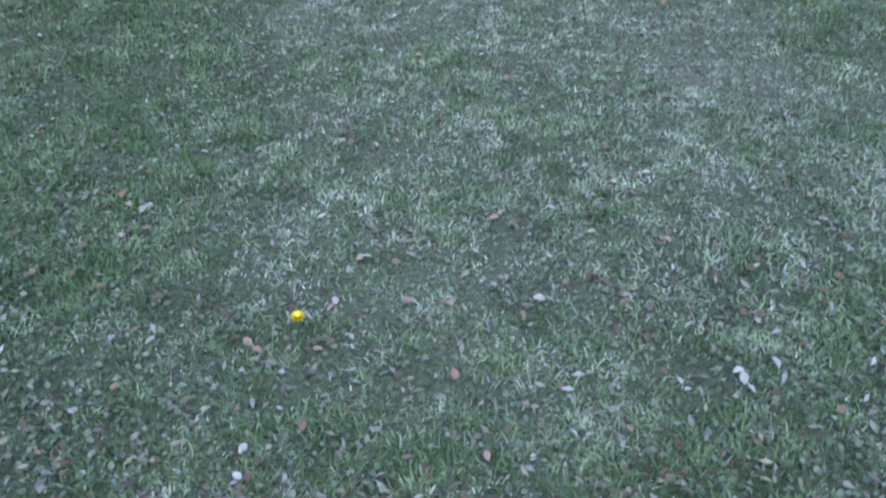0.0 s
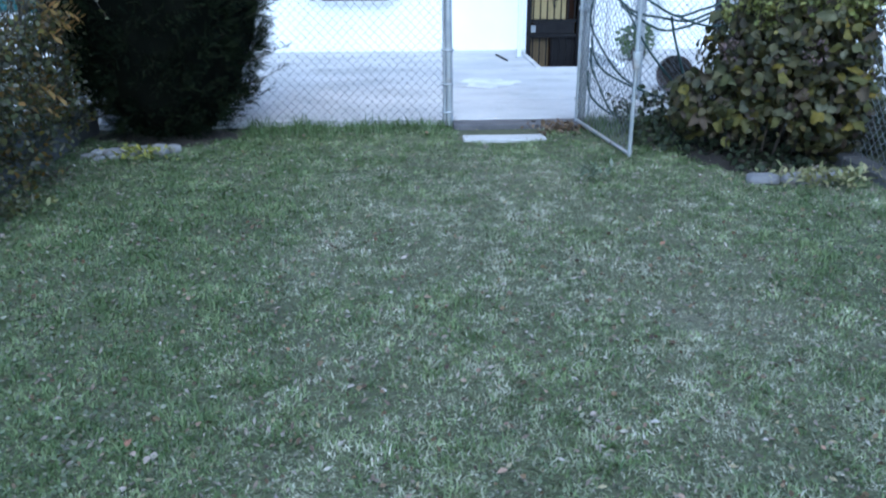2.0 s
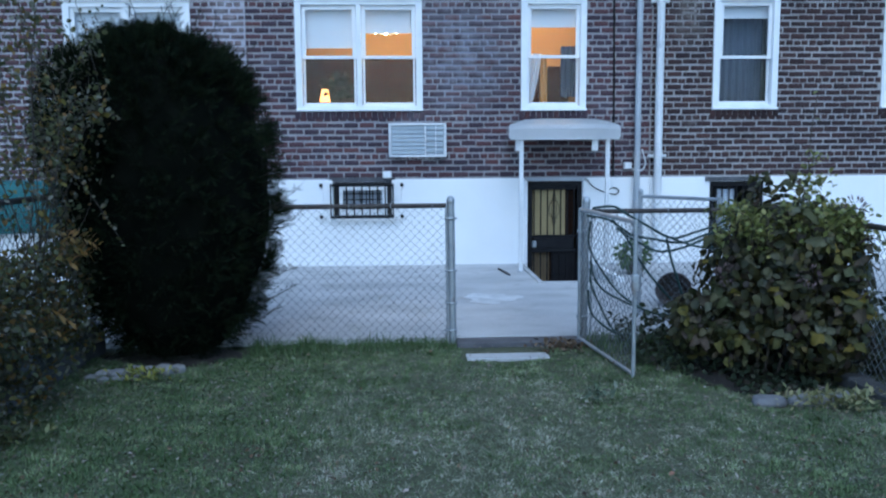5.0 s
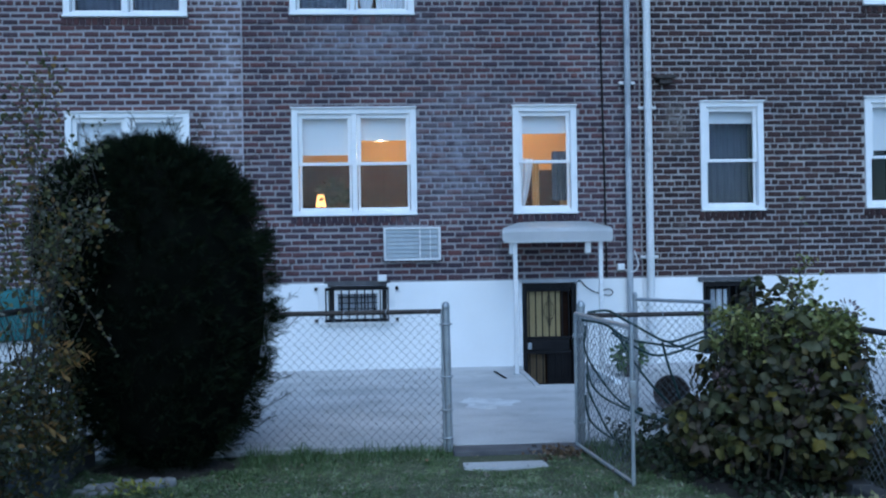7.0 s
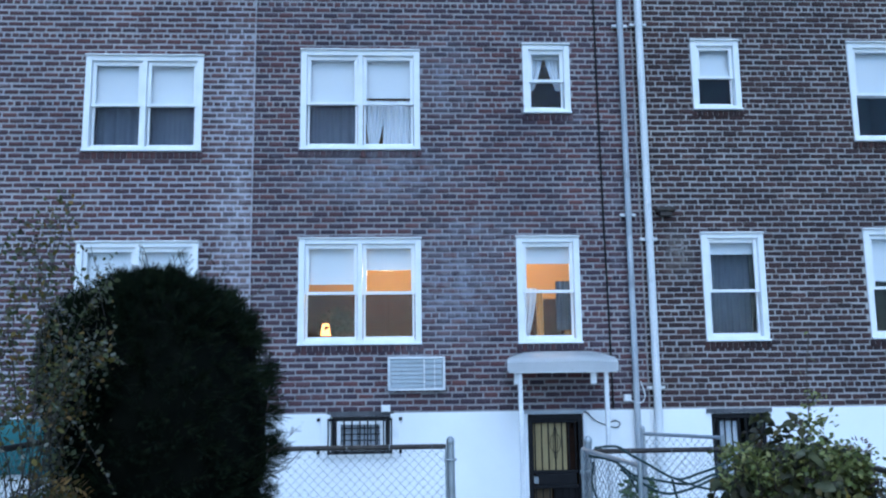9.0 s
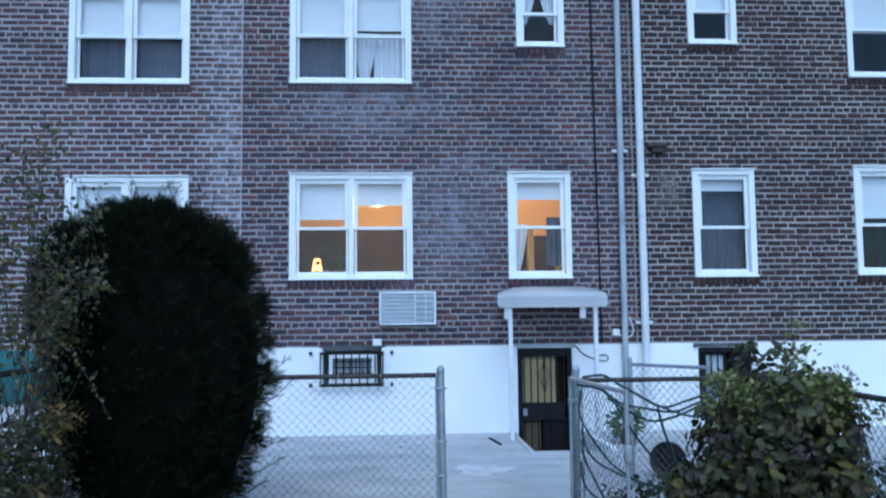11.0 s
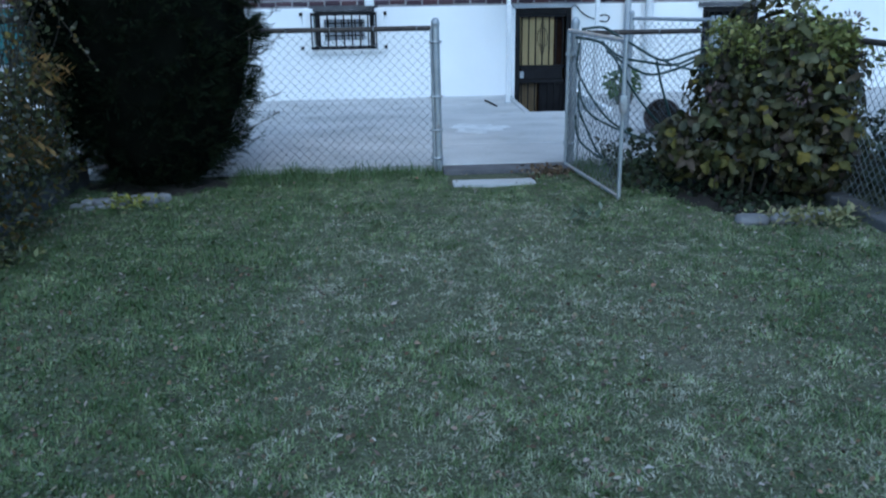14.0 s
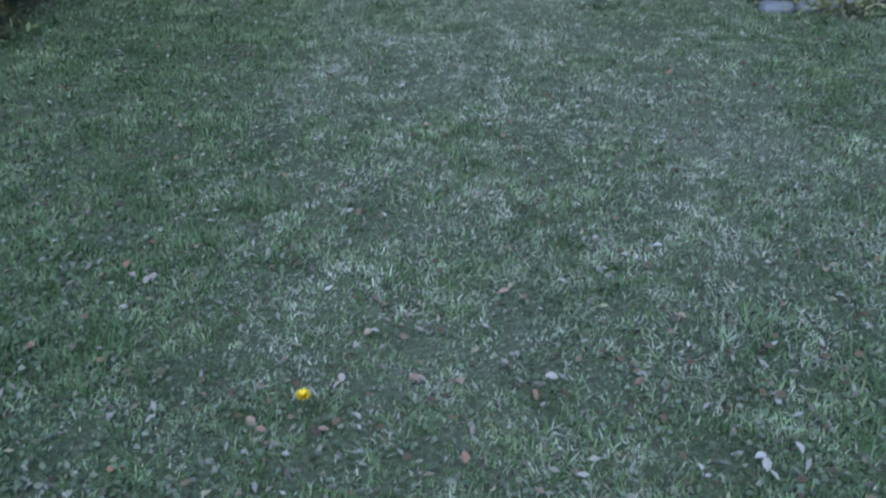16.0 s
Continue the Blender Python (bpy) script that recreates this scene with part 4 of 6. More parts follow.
# side fences on low kerbs
kerb_r = thing("kerb", (3.0, 3.5, 0), "low weathered concrete kerb under the side fence", "kerb", kind="structure")
for i, (y0, y1) in enumerate(zip((-2, -0.6, 0.8, 2.2, 3.6, 5.0), (-0.6, 0.8, 2.2, 3.6, 5.0, 6.5))):
    part("kerb_stone", boxes((2.92, 3.08, y0 + 0.004, y1 - 0.004, -0.2, 0.085 + 0.006 * (i % 2)), bevel=0.014), M_KERB, kerb_r)
side_r = thing("chain_link_fence", (3.03, 3.5, 0.08), "galvanised chain-link side fence on a concrete kerb", "fence", "garden fences")
fence_panel(side_r, (3.03, 2.0), (3.03, 6.5), 0.10, 1.10, M_RUST)
for y in (2.0, 4.4):
    pole("post", (3.03, y, 0.05), (3.03, y, 1.14), 0.026, M_GALV, side_r, cap=True)

kerb_l = thing("garden_wall", (-2.5, 3.5, 0), "low grey concrete garden wall under the side fence", "wall", kind="structure")
for i, (y0, y1) in enumerate(zip((-2, -0.2, 1.6, 3.4, 5.2), (-0.2, 1.6, 3.4, 5.2, 6.5))):
    part("wall_block", boxes((-2.62, -2.42, y0 + 0.005, y1 - 0.005, -0.2, 0.24 + 0.008 * (i % 2)), bevel=0.016), M_KERB, kerb_l)
side_l = thing("chain_link_fence", (-2.52, 3.5, 0.3), "chain-link side fence overgrown with climbing shrub", "fence", "garden fences")
fence_panel(side_l, (-2.52, 2.0), (-2.52, 6.5), 0.31, 1.30, M_RUST)
for y in (2.0, 4.3, 6.5):
    pole("post", (-2.52, y, 0.2), (-2.52, y, 1.34), 0.026, M_GALV, side_l, cap=True)


# ---- plants ----
def scatter(tv, tf, pos, frames, scale):
    """Copies of a small template (vertices, triangles) at places with turn matrices and sizes, as arrays."""
    tv, tf = np.asarray(tv, float), np.asarray(tf, int)
    v = np.einsum("nij,kj->nki", frames, tv) * np.asarray(scale)[:, None, None] + pos[:, None]
    return v.reshape(-1, 3), (tf[None] + len(tv) * np.arange(len(pos))[:, None, None]).reshape(-1, tf.shape[1])


def aim(d, rng, roll=None):
    """Turn matrices whose y axis is d and whose z axis leans upwards, with a random roll."""
    d = d / (np.linalg.norm(d, axis=1)[:, None] + 1e-9)
    ref = np.tile([0.0, 0.0, 1.0], (len(d), 1))
    ref[np.abs(d[:, 2]) > 0.95] = (1, 0, 0)
    x = np.cross(d, ref)
    x /= np.linalg.norm(x, axis=1)[:, None]
    z = np.cross(x, d)
    a = (rng.uniform(-np.pi, np.pi, len(d)) if roll is None else rng.normal(0, roll, len(d)))[:, None]
    x2, z2 = np.cos(a) * x + np.sin(a) * z, np.cos(a) * z - np.sin(a) * x
    return np.stack([x2, d, z2], -1)


def facing(normal, rng, droop=0.35):
    """Turn matrices for leaves that lie with their face along normal, pointing anywhere round it but more downwards."""
    z = normal / (np.linalg.norm(normal, axis=1)[:, None] + 1e-9)
    d = rng.normal(0, 1, z.shape) + np.array((0, 0, -droop))
    d -= z * (d * z).sum(1)[:, None]
    d /= np.linalg.norm(d, axis=1)[:, None] + 1e-9
    return np.stack([np.cross(d, z), d, z], -1)


OVATE_V = [(0, 0, 0), (0, 0.35, -0.03), (0, 0.7, -0.04), (0, 1.0, -0.12), (-0.22, 0.14, 0.03), (-0.36, 0.42, 0.05), (-0.24, 0.76, 0.01), (0.22, 0.14, 0.03), (0.36, 0.42, 0.05), (0.24, 0.76, 0.01)]
OVATE_F = [(0, 1, 4), (4, 1, 5), (1, 2, 5), (5, 2, 6), (2, 3, 6), (0, 7, 1), (7, 8, 1), (1, 8, 2), (8, 9, 2), (2, 9, 3)]
ROUND_V = [(x * 1.08, y, z + 0.10 * abs(x) - 0.22 * y * y + 0.03) for x, y, z in OVATE_V]
SLIM_V = [(0, 0, 0), (-0.2, 0.45, 0.03), (0, 0.5, -0.03), (0.2, 0.45, 0.03), (0, 1, -0.08)]
SLIM_F = [(0, 2, 1), (0, 3, 2), (1, 2, 4), (2, 3, 4)]


def full_leaf(width, droop, fold, wave, phase):
    """A broad leaf with a midrib fold, a drooping tip and a wavy toothed rim, as vertices and quads."""
    verts, quads, m = [], [], 7
    for i in range(m):
        u = i / (m - 1)
        half = width * math.sin(math.pi * min(1, 0.06 + 0.94 * u) ** 0.85) ** 0.75 * (0.93 + 0.07 * (i % 2)) + 0.006
        for j in range(5):
            w = (j - 2) / 2
            verts.append((w * half, u, fold * abs(w) - droop * u * u + wave * w * w * math.sin(7 * u + phase + 2 * w)))
    for i in range(m - 1):
        for j in range(4):
            a = i * 5 + j
            quads.append((a, a + 1, a + 6, a + 5))
    return verts, quads


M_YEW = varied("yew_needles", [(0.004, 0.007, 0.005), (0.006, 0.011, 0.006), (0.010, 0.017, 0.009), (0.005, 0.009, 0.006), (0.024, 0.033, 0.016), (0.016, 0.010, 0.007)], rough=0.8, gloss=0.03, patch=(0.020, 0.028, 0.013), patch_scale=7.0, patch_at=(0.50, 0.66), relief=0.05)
# Near-black core colour holds the shade between the needles.
M_YEW_CORE = surf("yew_inner_shade", (0.003, 0.004, 0.003), (0.007, 0.008, 0.006), 0.95, scale=6, fine=60, gloss=0.02)
# Inner leaves are coloured darker for the shade in the gaps; outer ones lighter.
M_HYDR = varied("hydrangea_shaded_leaf", [(0.022, 0.028, 0.007), (0.038, 0.040, 0.010), (0.056, 0.054, 0.013), (0.026, 0.029, 0.013), (0.044, 0.029, 0.022), (0.068, 0.060, 0.013), (0.046, 0.051, 0.028), (0.100, 0.075, 0.011)], rough=0.6, fine=40, translucent=0.2)
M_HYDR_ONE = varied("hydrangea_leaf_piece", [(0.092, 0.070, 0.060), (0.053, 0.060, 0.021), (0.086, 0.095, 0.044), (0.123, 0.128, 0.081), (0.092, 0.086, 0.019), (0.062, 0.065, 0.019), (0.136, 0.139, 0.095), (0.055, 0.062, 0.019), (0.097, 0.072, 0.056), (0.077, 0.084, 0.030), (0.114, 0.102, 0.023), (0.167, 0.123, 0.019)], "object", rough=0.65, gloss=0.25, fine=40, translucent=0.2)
M_CREEPER = varied("pale_creeper_leaf", [(0.150, 0.190, 0.052), (0.220, 0.238, 0.066), (0.280, 0.284, 0.092), (0.130, 0.148, 0.064), (0.33, 0.30, 0.095)], rough=0.6, translucent=0.25)
M_SHRUB = varied("side_shrub_leaf", [(0.061, 0.074, 0.030), (0.090, 0.098, 0.041), (0.123, 0.131, 0.066), (0.078, 0.089, 0.049), (0.156, 0.131, 0.030), (0.189, 0.107, 0.030), (0.127, 0.125, 0.090), (0.066, 0.057, 0.038), (0.221, 0.221, 0.180), (0.098, 0.107, 0.036)], rough=0.7, gloss=0.3, translucent=0.3)
M_FROND = varied("orange_frond_leaf", [(0.20, 0.105, 0.03), (0.26, 0.17, 0.04), (0.15, 0.085, 0.035), (0.21, 0.17, 0.05)], rough=0.6, translucent=0.25)
M_FLOWER = varied("faded_flower_head", [(0.11, 0.075, 0.08), (0.15, 0.10, 0.10), (0.08, 0.06, 0.055)], rough=0.8)

# yew by the fence
nrng = np.random.default_rng(11)
YEW = (-1.86, 6.50)
PROFILE_Z = [0.03, 0.114, 0.335, 0.784, 1.2, 1.6, 1.95, 2.18, 2.35, 2.46, 2.51]
PROFILE_R = [0.36, 0.45, 0.65, 0.79, 0.88, 0.93, 0.85, 0.73, 0.60, 0.44, 0.08]


def yew_radius(z, a):
    lump = 1 + 0.035 * np.sin(3 * a + 2 * z) + 0.03 * np.sin(7 * a - 5 * z) + 0.05 * np.sin(13 * a + 6 * np.sin(5 * z)) * np.sin(24 * z + 4 * np.sin(3 * a)) + 0.03 * np.sin(37 * a + 11 * z) + 0.02 * np.sin(29 * a - 31 * z)
    flat = 1 - 0.20 * np.clip(-np.cos(a), 0, 1) * np.clip((1.9 - z) / 0.5, 0, 1)
    return np.interp(z, PROFILE_Z, PROFILE_R) * lump * flat


yew = thing("yew_bush", (*YEW, 0), "tall dark green clipped yew bush with dense needles", "bush")
# Closed shell added inside the yew as painted depth shade.
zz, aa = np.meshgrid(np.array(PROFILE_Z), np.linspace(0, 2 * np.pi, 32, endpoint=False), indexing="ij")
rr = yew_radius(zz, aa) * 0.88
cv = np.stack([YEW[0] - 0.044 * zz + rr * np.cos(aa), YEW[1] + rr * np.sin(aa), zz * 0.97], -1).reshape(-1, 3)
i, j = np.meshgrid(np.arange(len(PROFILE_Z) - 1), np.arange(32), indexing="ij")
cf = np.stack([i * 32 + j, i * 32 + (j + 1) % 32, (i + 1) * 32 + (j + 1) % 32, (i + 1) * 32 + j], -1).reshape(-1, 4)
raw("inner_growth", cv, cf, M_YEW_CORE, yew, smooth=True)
tube("trunk", [smooth_line([(YEW[0] + 0.1 * k, YEW[1], -0.1), (YEW[0] + 0.12 * k, YEW[1] + 0.05, 0.2), (YEW[0] + 0.2 * k, YEW[1], 0.7)], 8) for k in (-1, 0.2, 1)], 0.045, M_BARK, yew)
NEEDLE_V, NEEDLE_F = [], []
for k in range(9):
    t = k / 8
    side = 1 if k % 2 else -1
    y0 = 0.1 + 0.75 * t
    dx, dy, dz = side * 0.32 * (1 - 0.5 * t), 0.22 + 0.1 * t, 0.06 * math.sin(k * 2.1)
    if k == 8:
        dx, dy = 0.0, 0.35
    NEEDLE_V += [(-0.035, y0, 0), (0.035, y0, 0), (dx, y0 + dy, dz)]
    NEEDLE_F += [(3 * k, 3 * k + 1, 3 * k + 2)]
NEEDLE_V += [(-0.02, 0, 0), (0.02, 0, 0), (0, 0.95, 0)]
NEEDLE_F += [(27, 28, 29)]
n_c, per = 1700, 18
zc = np.where(nrng.uniform(0, 1, n_c) < 0.22, 2.50 - 0.5 * nrng.uniform(0, 1, n_c) ** 2, nrng.uniform(0.06, 2.45, n_c))
ac = nrng.uniform(0, 2 * np.pi, n_c)
rc = yew_radius(zc, ac) * nrng.uniform(0.84, 0.96, n_c) * np.where(zc > 2.36, np.sqrt(nrng.uniform(0.05, 1, n_c)), 1)
heart = np.stack([YEW[0] - 0.044 * zc + rc * np.cos(ac), YEW[1] + rc * np.sin(ac), zc - 0.02], -1)
lead = np.stack([np.cos(ac), np.sin(ac), 0.30 + np.clip((zc - 1.9) * 1.7, -0.1, 1.8)], -1)
lead /= np.linalg.norm(lead, axis=1)[:, None]
out = np.repeat(lead, per, 0) + nrng.normal(0, 0.42, (n_c * per, 3))
out /= np.linalg.norm(out, axis=1)[:, None]
pos = np.repeat(heart, per, 0) + out * nrng.uniform(0.0, 0.085, (n_c * per, 1))
v, f = scatter(NEEDLE_V, NEEDLE_F, pos, aim(out, nrng), nrng.uniform(0.045, 0.10, n_c * per))
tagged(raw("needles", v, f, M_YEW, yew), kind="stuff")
twigs, tp, td = [], [], []
for x, y, z, dx, dz in ((-1.02, 6.3, 1.18, 0.22, 0.16), (-1.05, 6.25, 0.95, 0.26, 0.20), (-1.10, 6.3, 0.62, 0.28, 0.10), (-1.16, 6.35, 0.42, 0.30, 0.14), (-1.02, 6.3, 1.45, 0.20, 0.12), (-1.22, 6.4, 0.25, 0.2, 0.12), (-1.6, 6.3, 2.50, 0.1, 0.2), (-2.0, 6.4, 2.52, -0.05, 0.22), (-1.8, 6.3, 2.48, 0.12, 0.16), (-2.2, 6.4, 2.38, -0.12, 0.24), (-1.3, 6.4, 2.3, 0.2, 0.14), (-2.35, 6.4, 2.36, -0.10, 0.34), (-2.1, 6.35, 2.46, 0.06, 0.26), (-1.72, 6.35, 2.50, -0.04, 0.17), (-1.48, 6.4, 2.44, 0.07, 0.2), (-1.9, 6.3, 2.50, 0.16, 0.2)):
    line = smooth_line([(x - 0.12, y, z - 0.06), (x + dx * 0.5, y - 0.03, z + dz * 0.4), (x + dx, y - 0.05, z + dz)], 8)
    twigs.append(line)
    for q in np.linspace(0.1, 1, 15):
        tp.append(line[int(q * (len(line) - 1))])
        td.append((dx * 3 + nrng.normal(0, 0.5), nrng.normal(0, 0.5), dz * 3 + nrng.normal(0, 0.4)))
for line in twigs:
    tube("twig", [line], 0.0026, M_BARK, yew, sides=5)
v, f = scatter(NEEDLE_V, NEEDLE_F, np.array(tp), aim(np.array(td), nrng), nrng.uniform(0.05, 0.08, len(tp)))
tagged(raw("twig_needles", v, f, M_YEW, yew), kind="stuff")

# hydrangea beside the gate
HY = np.array((2.70, 5.45, 0.70))
HR = np.array((0.555, 0.50, 0.59))
hydr = thing("hydrangea_bush", (2.6, 5.5, 0), "broad hydrangea bush with large olive and yellowing leaves", "bush")
stems = []
for k in range(22):
    a = k * 2.4
    top = HY + HR * np.array((math.cos(a) * 0.75, math.sin(a) * 0.75, nrng.uniform(0.0, 0.75)))
    b = np.array((2.6 + 0.22 * math.cos(a), 5.5 + 0.18 * math.sin(a), -0.02))
    stems.append(smooth_line([b, b + (top - b) * 0.5 + np.array((0.05 * math.cos(a), 0.05 * math.sin(a), 0.08)), top], 10))
for s in stems:
    tube("stem", [s], np.linspace(0.011, 0.005, len(s)), M_BARK, hydr, sides=6)


def on_shell(n, rng, lo=0.75, hi=1.02):
    d = rng.normal(0, 1, (n, 3))
    d /= np.linalg.norm(d, axis=1)[:, None]
    d = d[d[:, 2] > -0.85]
    lump = 1 + 0.10 * np.sin(5 * d[:, 0] + 3 * d[:, 2]) + 0.11 * np.sin(9 * d[:, 1] - 4 * d[:, 2] + 7 * d[:, 0])
    return HY + HR * d * (lump * rng.uniform(lo, hi, len(d)))[:, None], d


pos, d = on_shell(6200, nrng, 0.5, 1.02)
keep = pos[:, 2] > 0.07
pos, d = pos[keep], d[keep]
for c, r, n in (((2.10, 5.55, 0.36), (0.24, 0.24, 0.24), 520), ((2.84, 5.12, 0.36), (0.30, 0.22, 0.34), 620)):
    d2 = nrng.normal(0, 1, (n, 3))
    d2 /= np.linalg.norm(d2, axis=1)[:, None]
    p2 = np.array(c) + np.array(r) * d2 * nrng.uniform(0.6, 1, (n, 1))
    pos, d = np.concatenate([pos, p2[p2[:, 2] > 0.05]]), np.concatenate([d, d2[p2[:, 2] > 0.05]])
dirs = d * np.array((1, 1, 0.4)) + np.array((0, 0, -0.25)) + nrng.normal(0, 0.35, d.shape)
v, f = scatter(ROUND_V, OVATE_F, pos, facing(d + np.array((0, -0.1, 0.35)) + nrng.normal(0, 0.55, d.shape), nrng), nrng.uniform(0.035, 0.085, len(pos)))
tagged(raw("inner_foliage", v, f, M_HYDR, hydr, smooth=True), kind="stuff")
leaf_forms = [full_leaf(0.36, 0.55, 0.14, 0.16, 0.0), full_leaf(0.42, 0.35, 0.24, 0.20, 1.3), full_leaf(0.33, 0.75, 0.08, 0.20, 2.6), full_leaf(0.40, 0.25, -0.16, 0.18, 4.0)]
leaf_meshes = {}
cpos, cd = on_shell(260, nrng, 0.92, 1.08)
keep = (cd[:, 1] < 0.2) & (cpos[:, 2] > 0.16)
cpos, cd = cpos[keep][:50], cd[keep][:50]
extra = np.array([(1.98, 5.42, 0.44), (2.10, 5.34, 0.55), (2.22, 5.32, 0.42), (2.06, 5.36, 0.32), (2.70, 4.93, 0.40), (2.90, 4.92, 0.33), (3.00, 5.0, 0.48), (2.78, 4.92, 0.58)])
cpos, cd = np.concatenate([cpos, extra]), np.concatenate([cd, np.tile((0.0, -0.9, 0.3), (8, 1))])
# whorls of five leaves round each shoot tip
pos, dirs, norm = [], [], []
for c, o in zip(cpos, cd):
    o = o * np.array((0.8, 0.8, 0.5)) + np.array((0, -0.1, 0.75)) + nrng.normal(0, 0.2, 3)
    o /= np.linalg.norm(o)
    u = np.cross(o, (0.3, 0.2, 1.0))
    u /= np.linalg.norm(u)
    w = np.cross(o, u)
    for q in range(5):
        g = q * 2.513 + nrng.uniform(-0.5, 0.5)
        t_ = math.cos(g) * u + math.sin(g) * w
        pos.append(c + t_ * 0.012 + nrng.normal(0, 0.012, 3))
        dirs.append(t_ + o * nrng.uniform(0.05, 0.5) + np.array((0, 0, -0.15)))
        norm.append(o + nrng.normal(0, 0.6, 3))
pos, dirs, norm = np.array(pos), np.array(dirs), np.array(norm)
dirs /= np.linalg.norm(dirs, axis=1)[:, None]
norm -= dirs * (norm * dirs).sum(1)[:, None]
norm /= np.linalg.norm(norm, axis=1)[:, None]
turns = np.stack([np.cross(dirs, norm), dirs, norm], -1)
for k, (p_, m3, s) in enumerate(zip(pos, turns, nrng.uniform(0.055, 0.108, len(pos)))):
    form = k * 7 % 4
    if form not in leaf_meshes:
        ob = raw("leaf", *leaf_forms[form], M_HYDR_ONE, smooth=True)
        leaf_meshes[form] = ob.data
    else:
        ob = new("leaf", leaf_meshes[form])
    ob.matrix_basis = Matrix.Translation(p_) @ Matrix(m3.tolist()).to_4x4() @ Matrix.Scale(s, 4)
    adopt(ob, hydr)
for hx, hy, hz, s in ((2.60, 4.95, 0.78, 0.078), (2.15, 5.2, 0.76, 0.07), (3.06, 5.3, 1.20, 0.075), (2.93, 5.05, 0.47, 0.065)):
    dd = nrng.normal(0, 1, (70, 3))
    dd /= np.linalg.norm(dd, axis=1)[:, None]
    v, f = scatter(SLIM_V, SLIM_F, np.array((hx, hy, hz)) + dd * s * 0.75, aim(dd + nrng.normal(0, 0.5, dd.shape), nrng), np.full(70, 0.035))
    tagged(raw("flower_head", v, f, M_FLOWER, hydr, "faded brown-purple flower head"), kind="stuff")
# pale creeper over its crown
creeper = thing("creeper", (2.7, 5.5, 0), "pale green creeper with small leaves over the hydrangea", "climbing plant")
tops, tl = [], []
for k in range(70):
    a = nrng.uniform(0, 2 * np.pi)
    base_ = HY + HR * np.array((math.cos(a) * nrng.uniform(0.1, 0.98), math.sin(a) * 0.6 - 0.25, 0.62))
    base_[2] = HY[2] + HR[2] * nrng.uniform(0.40, 0.80)
    base_[0] = min(base_[0], 2.98)
    tip = base_ + np.array((nrng.uniform(-0.2, 0.14), nrng.uniform(-0.2, 0.1), nrng.uniform(-0.05, 0.10)))
    tops.append(smooth_line([base_ + (0, 0, -0.15), base_, (base_ + tip) / 2 + (0, 0, 0.05), tip], 9))
tops.append(smooth_line([(2.87, 5.6, 0.3), (2.88, 5.6, 1.3), (2.88, 5.58, 1.70), (2.91, 5.56, 2.0)], 14))
for z, dx in ((1.36, -0.10), (1.40, 0.12), (1.55, 0.06)):
    tops.append(smooth_line([(2.88, 5.6, z - 0.12), (2.88 + dx * 0.5, 5.57, z - 0.03), (2.88 + dx, 5.55, z)], 6))
for s in tops:
    tube("stem", [s], 0.0035, M_BARK, creeper, sides=5)
pts = np.concatenate([s[nrng.integers(1, len(s), 44)] for s in tops])
thin = nrng.uniform(0, 1, len(pts)) < np.clip(1.0 - 2.2 * (pts[:, 2] - 1.3), 0.22, 1)
pts = pts[thin] + nrng.normal(0, 0.03, (thin.sum(), 3))
dirs = nrng.normal(0, 1, pts.shape) + np.array((0, -0.4, 0.1))
v, f = scatter(OVATE_V, OVATE_F, pts, aim(dirs, nrng, 0.6), nrng.uniform(0.026, 0.054, len(pts)))
tagged(raw("leaves", v, f, M_CREEPER, creeper, smooth=True), kind="stuff")

# shrub over the left side fence
shrub = thing("side_shrub", (-2.5, 5.2, 0.3), "overgrown side-fence shrub with small green and yellow leaves", "shrub")
lines = []
for k in range(70):
    y = nrng.uniform(3.9, 6.25)
    h = nrng.uniform(1.2, 2.9) if y > 4.9 else nrng.uniform(0.7, 1.6)
    reach = nrng.uniform(-0.15, 0.42) * (1 if y > 4.6 else 0.5)
    p0 = np.array((nrng.uniform(-2.62, -2.42), y, 0.25))
    p3 = np.array((-2.5 + reach, y + nrng.uniform(-0.4, 0.25), h))
    lines.append(smooth_line([p0, p0 + (p3 - p0) * 0.35 + nrng.normal(0, 0.10, 3), p0 + (p3 - p0) * 0.72 + nrng.normal(0, 0.13, 3), p3 + nrng.normal(0, 0.08, 3)], 16))
shoots = [smooth_line([(-2.45, 5.6, 1.2), (-2.35, 5.52, 1.52), (-2.22, 5.5, 1.46), (-2.06, 5.5, 1.24), (-1.90, 5.48, 0.97)], 20),
          smooth_line([(-2.45, 5.6, 1.45), (-2.18, 5.5, 1.80), (-2.0, 5.45, 1.88), (-1.84, 5.44, 1.81)], 20),
          smooth_line([(-2.4, 5.5, 1.4), (-2.14, 5.45, 1.7), (-1.94, 5.42, 2.02)], 20),
          smooth_line([(-2.5, 5.7, 1.5), (-2.2, 5.6, 2.2), (-2.0, 5.55, 2.42)], 20)]
for s in lines + shoots:
    tube("stem", [s], np.linspace(0.006, 0.002, len(s)), M_TWIG, shrub, sides=5)
pts = np.concatenate([s[nrng.integers(int(len(s) * 0.06), len(s), 240)] for s in lines] + [s[nrng.integers(4, len(s), 46)] for s in shoots])
pts = pts + nrng.normal(0, 0.05, pts.shape) * np.array((1, 1.2, 1))
pts[-46 * 4:] += nrng.normal(0, 0.006, (46 * 4, 3)) - (pts[-46 * 4:] - np.concatenate([s[np.linspace(4, len(s) - 1, 46).astype(int)] for s in shoots])) * 0.8
edge_low = np.stack([nrng.uniform(-2.42, -2.12, 900), nrng.uniform(3.2, 5.2, 900), 0.01 + 0.26 * nrng.uniform(0, 1, 900) ** 1.6], -1)
